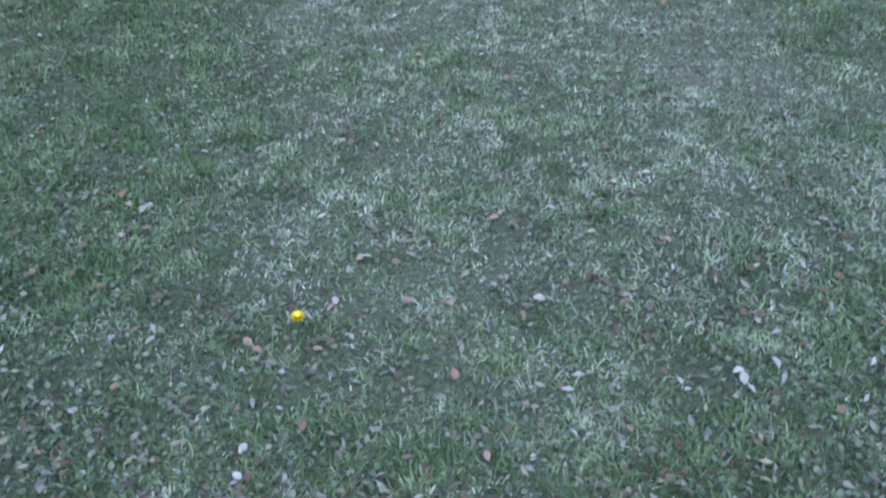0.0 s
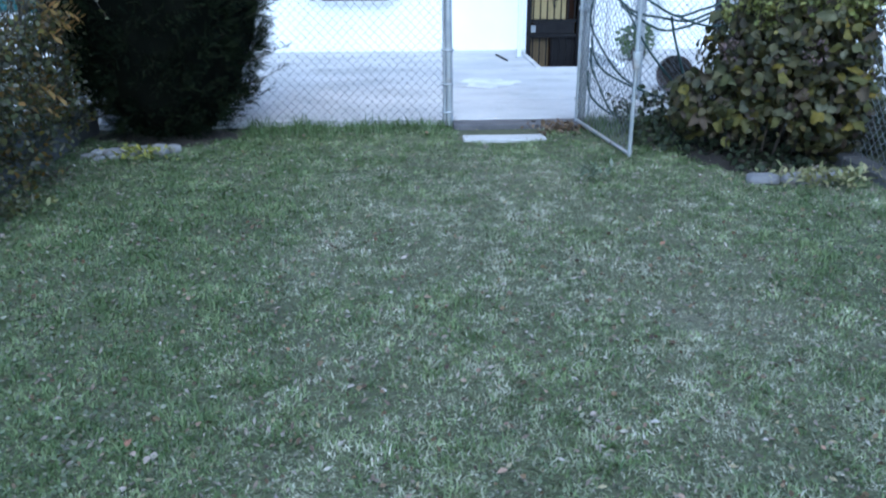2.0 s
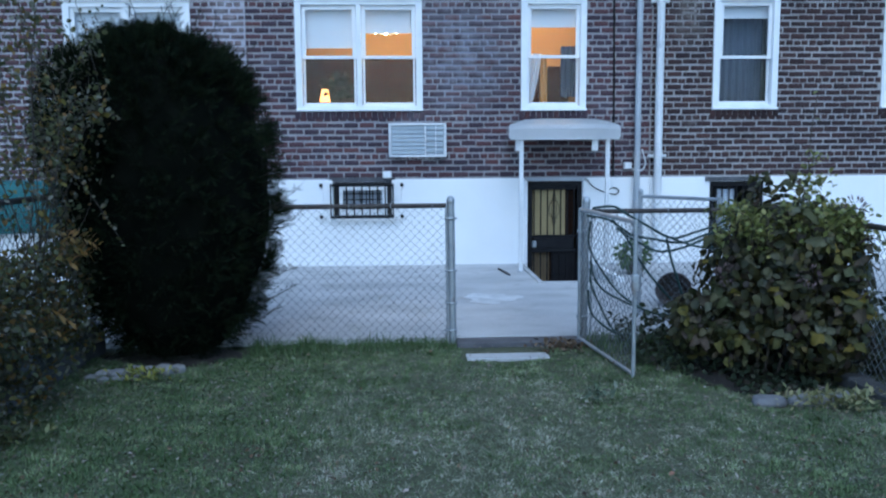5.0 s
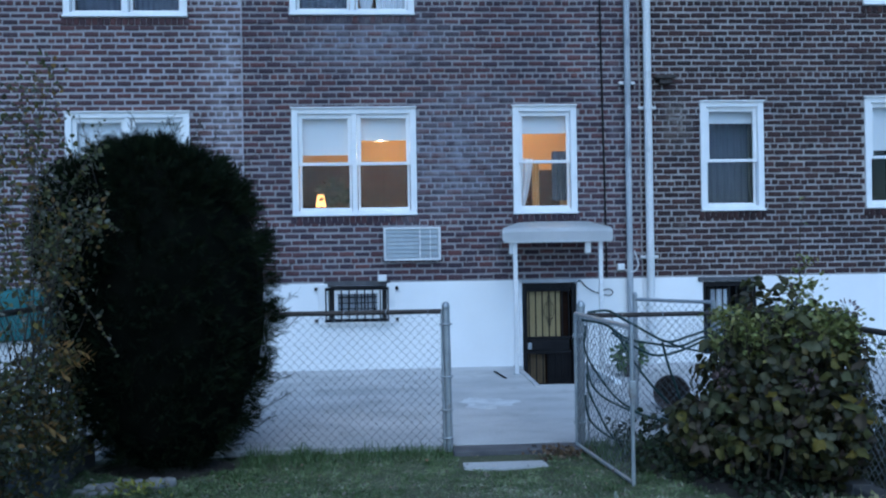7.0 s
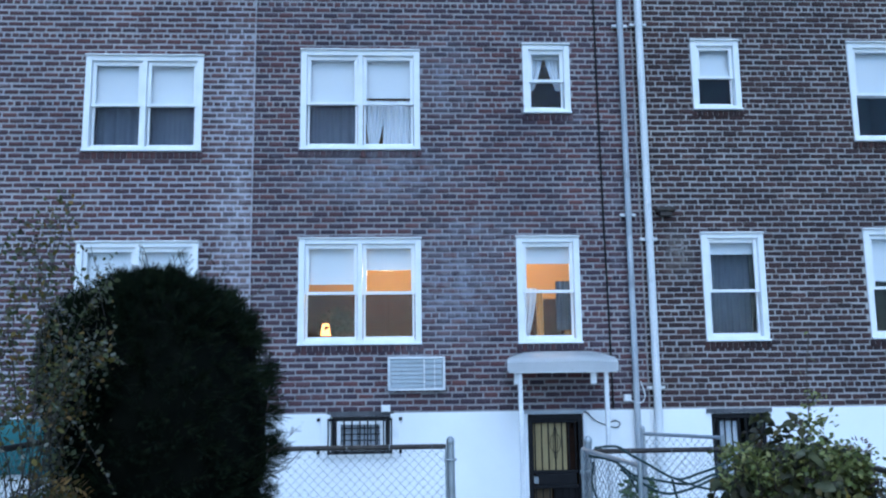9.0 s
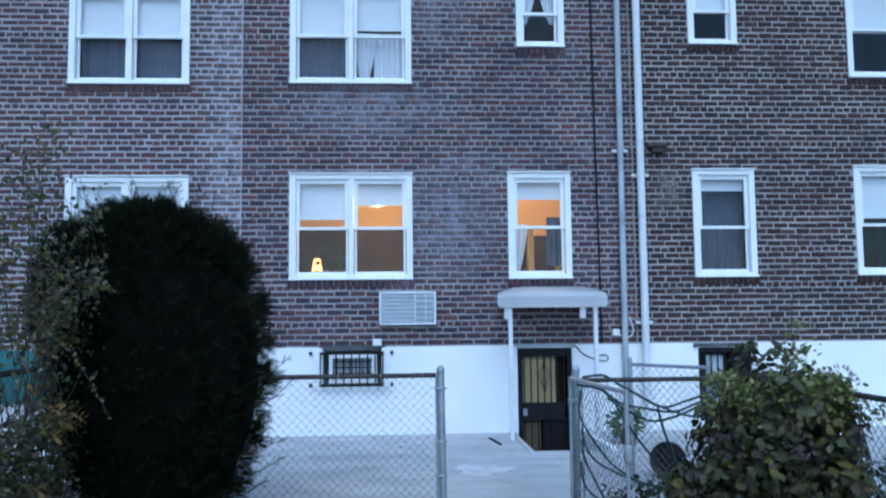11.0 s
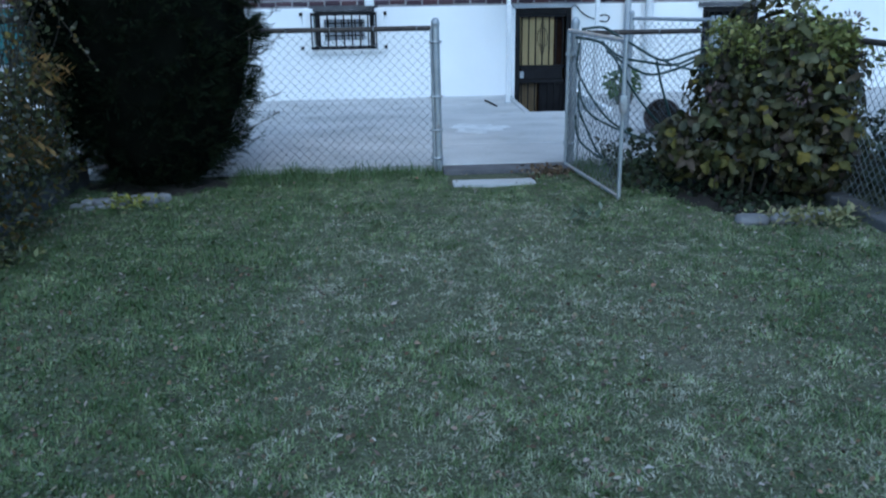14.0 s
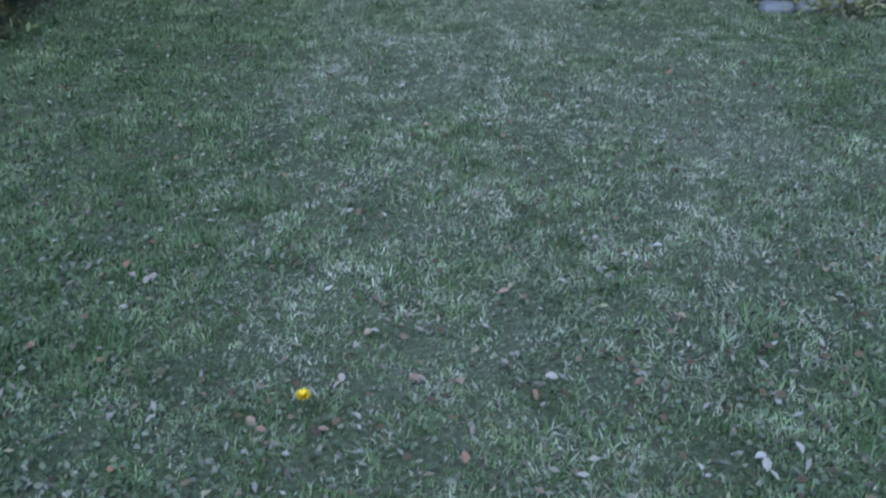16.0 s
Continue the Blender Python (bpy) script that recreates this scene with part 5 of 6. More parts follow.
low = np.stack([nrng.uniform(-2.56, -2.28, 2800), nrng.uniform(4.0, 6.2, 2800), 0.12 + 0.82 * nrng.uniform(0, 1, 2800)], -1)
pts = np.concatenate([edge_low, low, pts])
# sparser where the shrub thins out over the rail
keep = np.where((pts[:, 2] > 0.98) & (pts[:, 2] < 1.42), 0.26, np.where((pts[:, 2] > 0.5) & (pts[:, 2] < 0.98), 0.85, 0.95))
keep[-46 * 4:] = 1
pts = pts[nrng.uniform(0, 1, len(pts)) < keep]
dirs = nrng.normal(0, 1, pts.shape) + np.array((0.3, -0.3, 0.1))
v, f = scatter(OVATE_V, OVATE_F, pts, aim(dirs, nrng, 0.8), nrng.uniform(0.022, 0.052, len(pts)))
tagged(raw("leaves", v, f, M_SHRUB, shrub, smooth=True), kind="stuff")
for cx, cy, cz, yaw in ((-2.28, 5.52, 0.92, 0.3), (-2.22, 5.48, 0.98, -0.1), (-2.30, 5.44, 0.86, 0.7), (-2.36, 5.5, 1.03, 0.5), (-2.34, 5.3, 0.50, 0.2), (-2.30, 5.2, 0.42, 0.6), (-2.38, 5.25, 0.56, -0.2)):
    n = 22
    t = np.linspace(0, 1, n)
    mid_ = np.stack([cx - 0.12 + 0.3 * t * math.cos(yaw), np.full(n, cy) - 0.1 * t, cz + 0.08 * np.sin(t * 2.6) - 0.04 * t], -1)
    sd = np.where(np.arange(n) % 2, 1, -1)
    dirs = np.stack([0.8 + 0 * t, 0.3 * sd, 0.75 * sd], -1) + nrng.normal(0, 0.12, (n, 3))
    v, f = scatter(SLIM_V, SLIM_F, mid_, aim(dirs, nrng, 0.5), nrng.uniform(0.045, 0.085, n))
    tagged(raw("frond", v, f, M_FROND, shrub, "orange-yellow autumn frond"), kind="stuff")

# dark ground cover between gate and hydrangea
cover_ = thing("ground_cover", (2.0, 5.95, 0), "dark low ivy and dead stalks behind the open gate", "ground cover", kind="stuff")
M_IVY = varied("dark_ivy_leaf", [(0.012, 0.020, 0.010), (0.022, 0.034, 0.016), (0.035, 0.045, 0.024), (0.030, 0.024, 0.018)], rough=0.6, gloss=0.3)
n = 2600
x, y = nrng.uniform(1.68, 2.85, n), nrng.uniform(4.95, 6.5, n)
ok = (y > 5.0 + 0.55 * (2.85 - x)) | (x > 2.2)
hh = nrng.uniform(0.01, 0.26, n) * np.clip((y - 4.9) / 1.0, 0.15, 1) * (1 + 0.3 * np.exp(-((x - 2.12) / 0.2) ** 2))
pts = np.stack([x, y, hh], -1)[ok]
v, f = scatter(OVATE_V, OVATE_F, pts, aim(nrng.normal(0, 1, pts.shape) + np.array((0, -0.3, 0.3)), nrng, 0.8), nrng.uniform(0.03, 0.065, len(pts)))
tagged(raw("leaves", v, f, M_IVY, cover_, smooth=True), kind="stuff")

beyond = thing("neighbour_planting", (3.6, 5.4, 0), "dark overgrown planting behind the side fence", "plants", kind="stuff")
n = 3000
pts = np.stack([nrng.uniform(3.12, 4.4, n), nrng.uniform(3.9, 6.4, n), 0.42 * nrng.uniform(0, 1, n) ** 1.5 + 0.02], -1)
v, f = scatter(OVATE_V, OVATE_F, pts, aim(nrng.normal(0, 1, pts.shape) + np.array((0, -0.3, 0.3)), nrng, 0.8), nrng.uniform(0.04, 0.085, n))
tagged(raw("leaves", v, f, M_IVY, beyond, smooth=True), kind="stuff")

# ---- lawn: blades, weeds, fallen leaves ----
GREENS = [(0.196, 0.254, 0.118), (0.230, 0.288, 0.144), (0.262, 0.318, 0.170), (0.206, 0.265, 0.132), (0.292, 0.336, 0.190), (0.170, 0.228, 0.104)]
STRAW = [(0.337, 0.350, 0.259), (0.374, 0.381, 0.290), (0.415, 0.415, 0.331), (0.307, 0.327, 0.231), (0.368, 0.353, 0.283), (0.452, 0.446, 0.379)]
TURF = [(3.6, (0.68, 0.74, 0.64), (1.25, 1.22, 1.26)), (11.0, (0.60, 0.66, 0.54), (1.30, 1.28, 1.32)), (27.0, (0.80, 0.82, 0.78), (1.16, 1.16, 1.18))]
M_GRASS = varied("grass_blade", GREENS, rough=0.6, gloss=0.3, fine=25, relief=0.0, translucent=0.2, deep=(0.070, 0.120, 0.040), tones=TURF)
M_STRAW = varied("dry_grass_blade", STRAW, rough=0.75, gloss=0.25, fine=25, relief=0.0, translucent=0.15, tones=TURF)
M_TALL = varied("tall_grass_blade", [(0.058, 0.111, 0.035), (0.091, 0.150, 0.053), (0.130, 0.182, 0.072)], rough=0.55, fine=25, relief=0.0, translucent=0.2)
M_WEED = varied("weed_leaf", [(0.060, 0.092, 0.040), (0.094, 0.130, 0.060), (0.130, 0.162, 0.090), (0.074, 0.100, 0.056), (0.230, 0.240, 0.175), (0.105, 0.105, 0.058), (0.050, 0.070, 0.034)], rough=0.6, fine=60, relief=0.1, translucent=0.15)
M_LITTER = varied("small_leaf_litter", [(0.100, 0.068, 0.050), (0.250, 0.220, 0.185), (0.150, 0.108, 0.080), (0.360, 0.335, 0.285), (0.080, 0.062, 0.050), (0.280, 0.240, 0.140), (0.200, 0.175, 0.160)], rough=0.8, fine=80)
M_DEAD = varied("dead_leaf", [(0.060, 0.038, 0.024), (0.110, 0.070, 0.040), (0.180, 0.130, 0.080), (0.040, 0.028, 0.020)], rough=0.85, fine=80)
M_FALLEN = varied("fallen_leaf", [(0.272, 0.136, 0.085), (0.320, 0.232, 0.170), (0.176, 0.096, 0.064), (0.380, 0.360, 0.320), (0.300, 0.225, 0.190), (0.42, 0.40, 0.36)], "object", rough=0.75, fine=90)


def bare(x, y):
    """Where no lawn grows: threshold, beds, wall foot."""
    return (((x > 0.44) & (x < 1.14) & (y > 5.98)) | ((x - 2.6) ** 2 / 0.30 + (y - 5.45) ** 2 / 0.30 < 1) | ((x + 1.85) ** 2 / 0.40 + (y - 6.4) ** 2 / 0.16 < 1)
            | (x < -2.42) | (x > 2.91) | (y > 6.6))


def patchy(x, y, cell, seed):
    """Smooth random values from 0 to 1 over the lawn, with features of the given size."""
    g = np.random.default_rng(seed).uniform(0, 1, (400, 400))
    u, w = (x + 10) / cell % 398, (y + 10) / cell % 398
    i, j = u.astype(int), w.astype(int)
    a, b = u - i, w - j
    a, b = a * a * (3 - 2 * a), b * b * (3 - 2 * b)
    return (g[i, j] * (1 - a) + g[i + 1, j] * a) * (1 - b) + (g[i, j + 1] * (1 - a) + g[i + 1, j + 1] * a) * b


def dryness(x, y):
    """Share of dry grass: most in the trodden middle and two worn patches, least along the edges."""
    def spot(cx, cy, sx, sy):
        return np.exp(-((x - cx) / sx) ** 2 - ((y - cy) / sy) ** 2)
    d = 0.46 + 0.34 * spot(1.15, 2.7, 0.6, 0.7) + 0.22 * spot(-0.55, 1.75, 0.45, 0.5) + 0.40 * spot(0.45, 4.0, 1.2, 1.0) + 0.22 * spot(0.4, 1.6, 0.6, 0.6) - 0.20 * np.clip((1.7 - y) / 0.7, 0, 1)
    d = d - 0.70 * np.clip((-x - 0.4) / 0.9, 0, 1) - 0.22 * np.clip((y - 5.0) / 0.8, 0, 1) - 0.18 * np.clip((x - 1.6) / 0.6, 0, 1)
    d = d + 0.65 * (patchy(x, y, 0.06, 31) - 0.5) + 0.5 * (patchy(x, y, 0.22, 32) - 0.5)
    return np.clip(d, 0.02, 0.97)


def blades(n, rng, area, height, width, lean, dense, share=None, clump=0.016):
    x, y = rng.uniform(area[0], area[1], n), area[2] + (area[3] - area[2]) * rng.uniform(0, 1, n) ** dense
    # gather into tufts
    src = rng.integers(0, n // 9, n)
    joins = rng.uniform(0, 1, n) < 0.6
    x, y = np.where(joins, x[src] + rng.normal(0, clump, n), x), np.where(joins, y[src] + rng.normal(0, clump, n), y)
    cover = 0.55 * patchy(x, y, 0.055, 21) + 0.45 * patchy(x, y, 0.21, 22)
    ok = ~bare(x, y) & (rng.uniform(-0.22, 0.40, n) < cover)
    if share is not None:
        ok &= rng.uniform(0, 1, n) < share(x, y)
    x, y, cover = x[ok], y[ok], cover[ok]
    n = len(x)
    tuft = 0.30 + 1.25 * cover ** 1.5 + 0.9 * patchy(x, y, 0.10, 24) ** 3 + 0.35 * patchy(x, y, 0.35, 23)
    h = rng.uniform(*height, n) * tuft
    w = rng.uniform(*width, n)
    az, el = rng.uniform(0, 2 * np.pi, n), rng.uniform(*lean, n)
    d = np.stack([np.cos(az) * np.sin(el), np.sin(az) * np.sin(el), np.cos(el)], -1)
    s = np.stack([-np.sin(az + rng.normal(0, 0.6, n)), np.cos(az), 0 * az], -1)
    p = np.stack([x, y, lawn_height(x, y) * np.clip((6.62 - y) / 0.6, 0, 1) - 0.004], -1)
    mid_ = p + d * (h * 0.55)[:, None]
    d2 = d.copy()
    d2[:, :2] *= 1.5
    d2[:, 2] *= 0.55
    tip = mid_ + d2 * (h * 0.5)[:, None]
    hw = (w / 2)[:, None]
    v = np.stack([p - s * hw, p + s * hw, mid_ - s * hw * 0.85, mid_ + s * hw * 0.85, tip], 1).reshape(-1, 3)
    f = np.array([[0, 1, 3], [0, 3, 2], [2, 3, 4]])
    return v, (f[None] + 5 * np.arange(n)[:, None, None]).reshape(-1, 3)


grng = np.random.default_rng(4)
v, f = blades(490000, grng, (-2.45, 2.95, 0.45, 6.6), (0.011, 0.036), (0.0026, 0.0060), (0.2, 1.4), 1.3, lambda x, y: 1.0 - dryness(x, y))
tagged(raw("grass", v, f, M_GRASS), "short worn green autumn grass in uneven tufts", "grass", kind="stuff")
v, f = blades(490000, grng, (-2.45, 2.95, 0.45, 6.6), (0.009, 0.029), (0.0024, 0.0056), (0.4, 1.45), 1.3, dryness)
tagged(raw("dry_grass", v, f, M_STRAW), "matted dry grey-tan grass among the green", "grass", kind="stuff")
v, f = blades(50000, grng, (-2.45, 2.95, -2.0, 0.48), (0.018, 0.05), (0.003, 0.006), (0.2, 1.3), 1.0)
tagged(raw("grass", v, f, M_GRASS), "short worn grass further down the garden", "grass", kind="stuff")
v, f = blades(34000, grng, (-2.4, 2.9, 0.6, 6.3), (0.030, 0.066), (0.0026, 0.0050), (0.05, 1.1), 1.3, lambda x, y: (1.0 - dryness(x, y)) * (patchy(x, y, 0.13, 51) > 0.60), 0.020)
tagged(raw("grass_tufts", v, f, M_TALL), "taller dark green grass tufts scattered over the lawn", "grass", kind="stuff")
# Extra dark tufts make the left part of the lawn darker.
v, f = blades(15000, grng, (-2.4, -0.55, 1.4, 6.2), (0.022, 0.052), (0.0026, 0.0052), (0.1, 1.2), 1.1, None, 0.03)
tagged(raw("grass_tufts", v, f, M_TALL), "dark green grass tufts along the garden wall side", "grass", kind="stuff")
v, f = blades(2600, grng, (-1.6, 0.40, 6.22, 6.6), (0.025, 0.135), (0.004, 0.007), (0.05, 1.0), 0.75, None, 0.045)
tagged(raw("tall_grass", v, f, M_TALL), "tall green grass tufts along the fence foot", "grass", kind="stuff")
v, f = blades(1500, grng, (1.5, 2.9, 6.0, 6.58), (0.05, 0.14), (0.004, 0.007), (0.05, 0.8), 0.8)
tagged(raw("tall_grass", v, f, M_TALL), "tall green grass behind the open gate", "grass", kind="stuff")

n = 90000
x, y = grng.uniform(-2.4, 2.9, n), 0.55 + 5.8 * grng.uniform(0, 1, n) ** 1.6
near = np.clip((2.3 - y) / 1.2, 0, 1)
rough_ = 0.10 + 0.65 * np.clip((-x - 0.3) / 1.0, 0, 1) + 0.35 * np.clip((x - 0.9) / 0.8, 0, 1) * near + 0.35 * near
ok = ~bare(x, y) & (grng.uniform(0, 1, n) < rough_ * (0.25 + 1.4 * patchy(x, y, 0.16, 41) ** 2 + 0.5 * patchy(x, y, 0.05, 42)))
pos = np.stack([x, y, lawn_height(x, y) + grng.uniform(0.004, 0.030, n)], -1)[ok]
dirs = grng.normal(0, 1, pos.shape) * np.array((1, 1, 0.45)) + np.array((0, 0, 0.15))
v, f = scatter(OVATE_V, OVATE_F, pos, aim(dirs, grng, 0.6), grng.uniform(0.007, 0.021, len(pos)))
tagged(raw("lawn_weeds", v, f, M_WEED, smooth=True), "small broad weed leaves among the grass", "weeds", kind="stuff")
n = 11000
x, y = grng.uniform(-2.4, 2.9, n), 0.6 + 5.9 * grng.uniform(0, 1, n) ** 1.9
edge = np.concatenate([np.stack([grng.normal(-2.25, 0.12, 500), grng.uniform(3.6, 6.0, 500)], -1), np.stack([grng.normal(2.55, 0.3, 350), grng.normal(4.75, 0.25, 350)], -1), np.stack([grng.normal(1.25, 0.12, 90), grng.normal(6.33, 0.07, 90)], -1)])
x, y = np.concatenate([x, edge[:, 0]]), np.concatenate([y, edge[:, 1]])
ok = (x > -2.41) & (x < 2.9) & (y < 6.6)
pos = np.stack([x, y, lawn_height(x, y) + grng.uniform(0.006, 0.03, len(x))], -1)[ok]
dirs = grng.normal(0, 1, pos.shape) * np.array((1, 1, 0.35))
v, f = scatter(SLIM_V, SLIM_F, pos, aim(dirs, grng, 0.7), grng.uniform(0.010, 0.036, len(pos)))
tagged(raw("leaf_litter", v, f, M_LITTER, smooth=True), "small dry leaf scraps strewn over the lawn", "leaf litter", kind="stuff")

heap = np.stack([grng.normal(1.27, 0.10, 160), grng.normal(6.32, 0.09, 160), grng.uniform(0.01, 0.06, 160)], -1)
v, f = scatter(OVATE_V, OVATE_F, heap, aim(grng.normal(0, 1, heap.shape), grng, 0.8), grng.uniform(0.025, 0.055, 160))
tagged(raw("leaf_heap", v, f, M_DEAD, smooth=True), "small heap of dead brown leaves beside the gate step", "leaf litter", kind="stuff")

n = 6000
x, y = grng.uniform(-2.3, 2.8, n), 0.55 + 3.6 * grng.uniform(0, 1, n) ** 1.7
ok = ~bare(x, y) & (patchy(x, y, 0.18, 61) + grng.normal(0, 0.25, n) > 0.5)
pos = np.stack([x, y, lawn_height(x, y) + grng.uniform(0.006, 0.026, n)], -1)[ok]
v, f = scatter(OVATE_V, OVATE_F, pos, aim(grng.normal(0, 1, pos.shape) * np.array((1, 1, 0.5)), grng, 0.8), grng.uniform(0.010, 0.027, len(pos)))
tagged(raw("dead_leaf_scraps", v, f, M_DEAD, smooth=True), "dark brown dead leaf scraps between the grass", "leaf litter", kind="stuff")

CURL_V = [(x * 0.95, y, z + 0.9 * x * x + 0.25 * (y - 0.5) ** 2) for x, y, z in OVATE_V]
fallen_me = None
spots = [(-0.23, 1.24), (-0.3, 1.17), (-0.23, 1.01), (-0.11, 1.6), (-0.09, 1.59), (0.3, 1.36), (0.28, 1.34), (0.28, 1.79), (0.6, 1.03), (0.6, 1.05), (0.75, 1.08), (-0.8, 1.5), (-0.77, 1.91), (-0.76, 1.93), (0.76, 2.01), (0.59, 2.04), (1.09, 1.89), (0.67, 1.55), (-0.14, 1.29), (-0.18, 1.4), (0.22, 1.44), (-0.57, 2.53), (-0.66, 2.08), (-0.93, 3.08), (-0.54, 2.92), (1.33, 3.72), (-0.98, 1.59), (-0.37, 1.25), (0.01, 1.39), (1.14, 1.53), (0.1, 1.39), (-0.65, 1.13), (0.56, 1.37),
         (1.334, 3.76), (-0.546, 2.94), (-0.943, 3.11), (-0.583, 2.573), (0.602, 2.075), (0.759, 2.04), (-1.24, 4.91), (-1.35, 5.0), (-1.15, 4.85), (1.328, 3.70), (0.587, 2.028), (0.744, 2.006), (1.084, 1.88), (-0.362, 2.82), (-0.568, 2.54), (-0.07, 3.05), (1.022, 2.06), (-1.18, 4.68), (-0.207, 6.2), (-0.179, 6.01), (0.191, 6.14), (-0.781, 6.2), (1.137, 3.14), (0.34, 3.02), (0.075, 3.01), (-0.207, 2.26), (-0.907, 1.93), (-1.227, 2.54), (-1.108, 2.14), (0.198, 2.28), (-0.704, 1.306), (-0.519, 1.372), (-0.374, 1.257), (-0.182, 1.403), (-0.534, 0.921), (-0.342, 0.861), (0.099, 1.111), (0.754, 1.087), (0.451, 0.914), (0.708, 1.154), (0.831, 1.12), (0.239, 1.026), (0.246, 0.88)]
spots += [(grng.uniform(-2.2, 2.7), 0.9 + 5.3 * grng.uniform(0, 1) ** 1.4) for _ in range(70)]
for x, y in spots:
    if bool(bare(np.array(x), np.array(y))):
        continue
    if fallen_me is None:
        ob = raw("fallen_leaf", CURL_V, OVATE_F, M_FALLEN, smooth=True)
        fallen_me = ob.data
    else:
        ob = new("fallen_leaf", fallen_me)
    s = grng.uniform(0.018, 0.034)
    ob.matrix_basis = pose(x, y, float(lawn_height(x, y)) + 0.022, grng.uniform(-25, 25), grng.uniform(-25, 25), grng.uniform(0, 360)) @ Matrix.Scale(s, 4)
    tagged(ob, "dry curled fallen leaf lying on the grass", "leaf", "fallen leaves")

M_DANDELION = varied("dandelion_petal", [(0.75, 0.50, 0.01), (0.85, 0.62, 0.02)], rough=0.6)
dand = thing("dandelion", (-0.266, 1.322, 0), "single yellow dandelion flower in the grass", "flower")
t = np.linspace(0, 2 * np.pi * 5, 46)
rad = np.linspace(0.35, 1.0, 46)
dirs = np.stack([np.cos(t) * rad, np.sin(t) * rad, 0.9 - 0.6 * rad], -1)
v, f = scatter(SLIM_V, SLIM_F, np.tile((-0.266, 1.322, 0.045), (46, 1)), aim(dirs, grng, 0.1), np.full(46, 0.021))
tagged(raw("bloom", v, f, M_DANDELION, dand), kind="stuff")
tube("stalk", [[(-0.270, 1.324, -0.01), (-0.268, 1.322, 0.02), (-0.266, 1.322, 0.045)]], 0.0025, M_TALL, dand, sides=5)

# ---- beds, stones, pots, hose ----
bed_r = thing("flower_bed", (2.6, 5.4, 0), "dark soil bed under the hydrangea", "flower bed", kind="structure")
bm = bmesh.new()
bmesh.ops.create_uvsphere(bm, u_segments=28, v_segments=10, radius=1, matrix=Matrix.Translation((2.45, 5.55, -0.03)) @ Matrix.Diagonal((0.50, 0.62, 0.06, 1)))
for q in bm.verts:
    q.co.z += 0.012 * noise.noise(q.co * 6)
part("soil", bm, M_SOIL, bed_r, smooth=True)
bed_l = thing("flower_bed", (-1.85, 6.2, 0), "dark soil bed under the yew", "flower bed", kind="structure")
bm = bmesh.new()
bmesh.ops.create_uvsphere(bm, u_segments=28, v_segments=10, radius=1, matrix=Matrix.Translation((-1.85, 6.3, -0.03)) @ Matrix.Diagonal((0.62, 0.36, 0.06, 1)))
for q in bm.verts:
    q.co.z += 0.012 * noise.noise(q.co * 6)
part("soil", bm, M_SOIL, bed_l, smooth=True)


def stone(x, y, sx, sy, sz, turn, label):
    bm = bmesh.new()
    bmesh.ops.create_icosphere(bm, subdivisions=3, radius=1)
    for q in bm.verts:
        q.co = Vector([math.copysign(abs(c) ** 0.6, c) for c in q.co]) * (1 + 0.14 * noise.noise(q.co * 1.7 + Vector((x, y, 0)) * 5))
        q.co = Vector((q.co.x * sx, q.co.y * sy, q.co.z * sz))
    ob = part("edging_stone", bm, M_STONE, None, smooth=True)
    ob.matrix_basis = pose(x, y, sz * 0.45, 0, 0, turn)
    return tagged(ob, label, "stone", "bed edging stones")


for k, (x, y, s) in enumerate([(-2.16, 5.70, 0.06), (-2.06, 5.68, 0.07), (-1.96, 5.74, 0.075), (-1.86, 5.78, 0.06), (-1.76, 5.80, 0.07), (-2.02, 5.58, 0.045), (-2.12, 5.57, 0.04), (-1.92, 5.62, 0.04), (-1.67, 5.84, 0.055), (-2.22, 5.62, 0.05)]):
    stone(x, y, s, s * 0.7, s * 0.6, k * 40, "rough pale grey stone edging the yew bed")
for k, (x, y, sx) in enumerate([(2.28, 4.76, 0.10), (2.54, 4.76, 0.14), (2.78, 4.80, 0.09)]):
    stone(x, y, sx, 0.07, 0.035, k * 12 - 8, "flat grey paving stone edging the hydrangea bed")


def tuft_plant(name, x, y, n, spread, size, colours, label):
    m = varied(name + "_leaf", colours, rough=0.6, translucent=0.2)
    ob = thing(name, (x, y, 0), label, "plant")
    p = np.stack([grng.normal(x, spread, n), grng.normal(y, spread * 0.5, n), grng.uniform(0.02, 0.10, n)], -1)
    d = np.stack([grng.normal(0, 0.7, n), grng.normal(-0.2, 0.7, n), grng.uniform(0.1, 1, n)], -1)
    v, f = scatter(SLIM_V, SLIM_F, p, aim(d, grng, 0.6), grng.uniform(size * 0.6, size, n))
    tagged(raw("leaves", v, f, m, ob), kind="stuff")
    return ob


tuft_plant("yellow_plant", -1.80, 5.52, 110, 0.10, 0.07, [(0.36, 0.33, 0.06), (0.26, 0.27, 0.06), (0.14, 0.17, 0.06)], "low yellowing plant beside the edging stones")
tuft_plant("straw_plant", 2.62, 4.62, 190, 0.16, 0.08, [(0.34, 0.31, 0.16), (0.26, 0.26, 0.12), (0.18, 0.20, 0.09)], "low straw-coloured plant beside the paving stones")
tuft_plant("weed_rosette", 1.20, 4.84, 60, 0.07, 0.07, [(0.17, 0.20, 0.15), (0.12, 0.16, 0.10)], "pale green weed rosette in the lawn")
tuft_plant("weed_rosette", -2.15, 4.35, 130, 0.13, 0.07, [(0.20, 0.20, 0.07), (0.10, 0.14, 0.06), (0.30, 0.29, 0.22)], "yellow-green weeds at the garden wall foot")

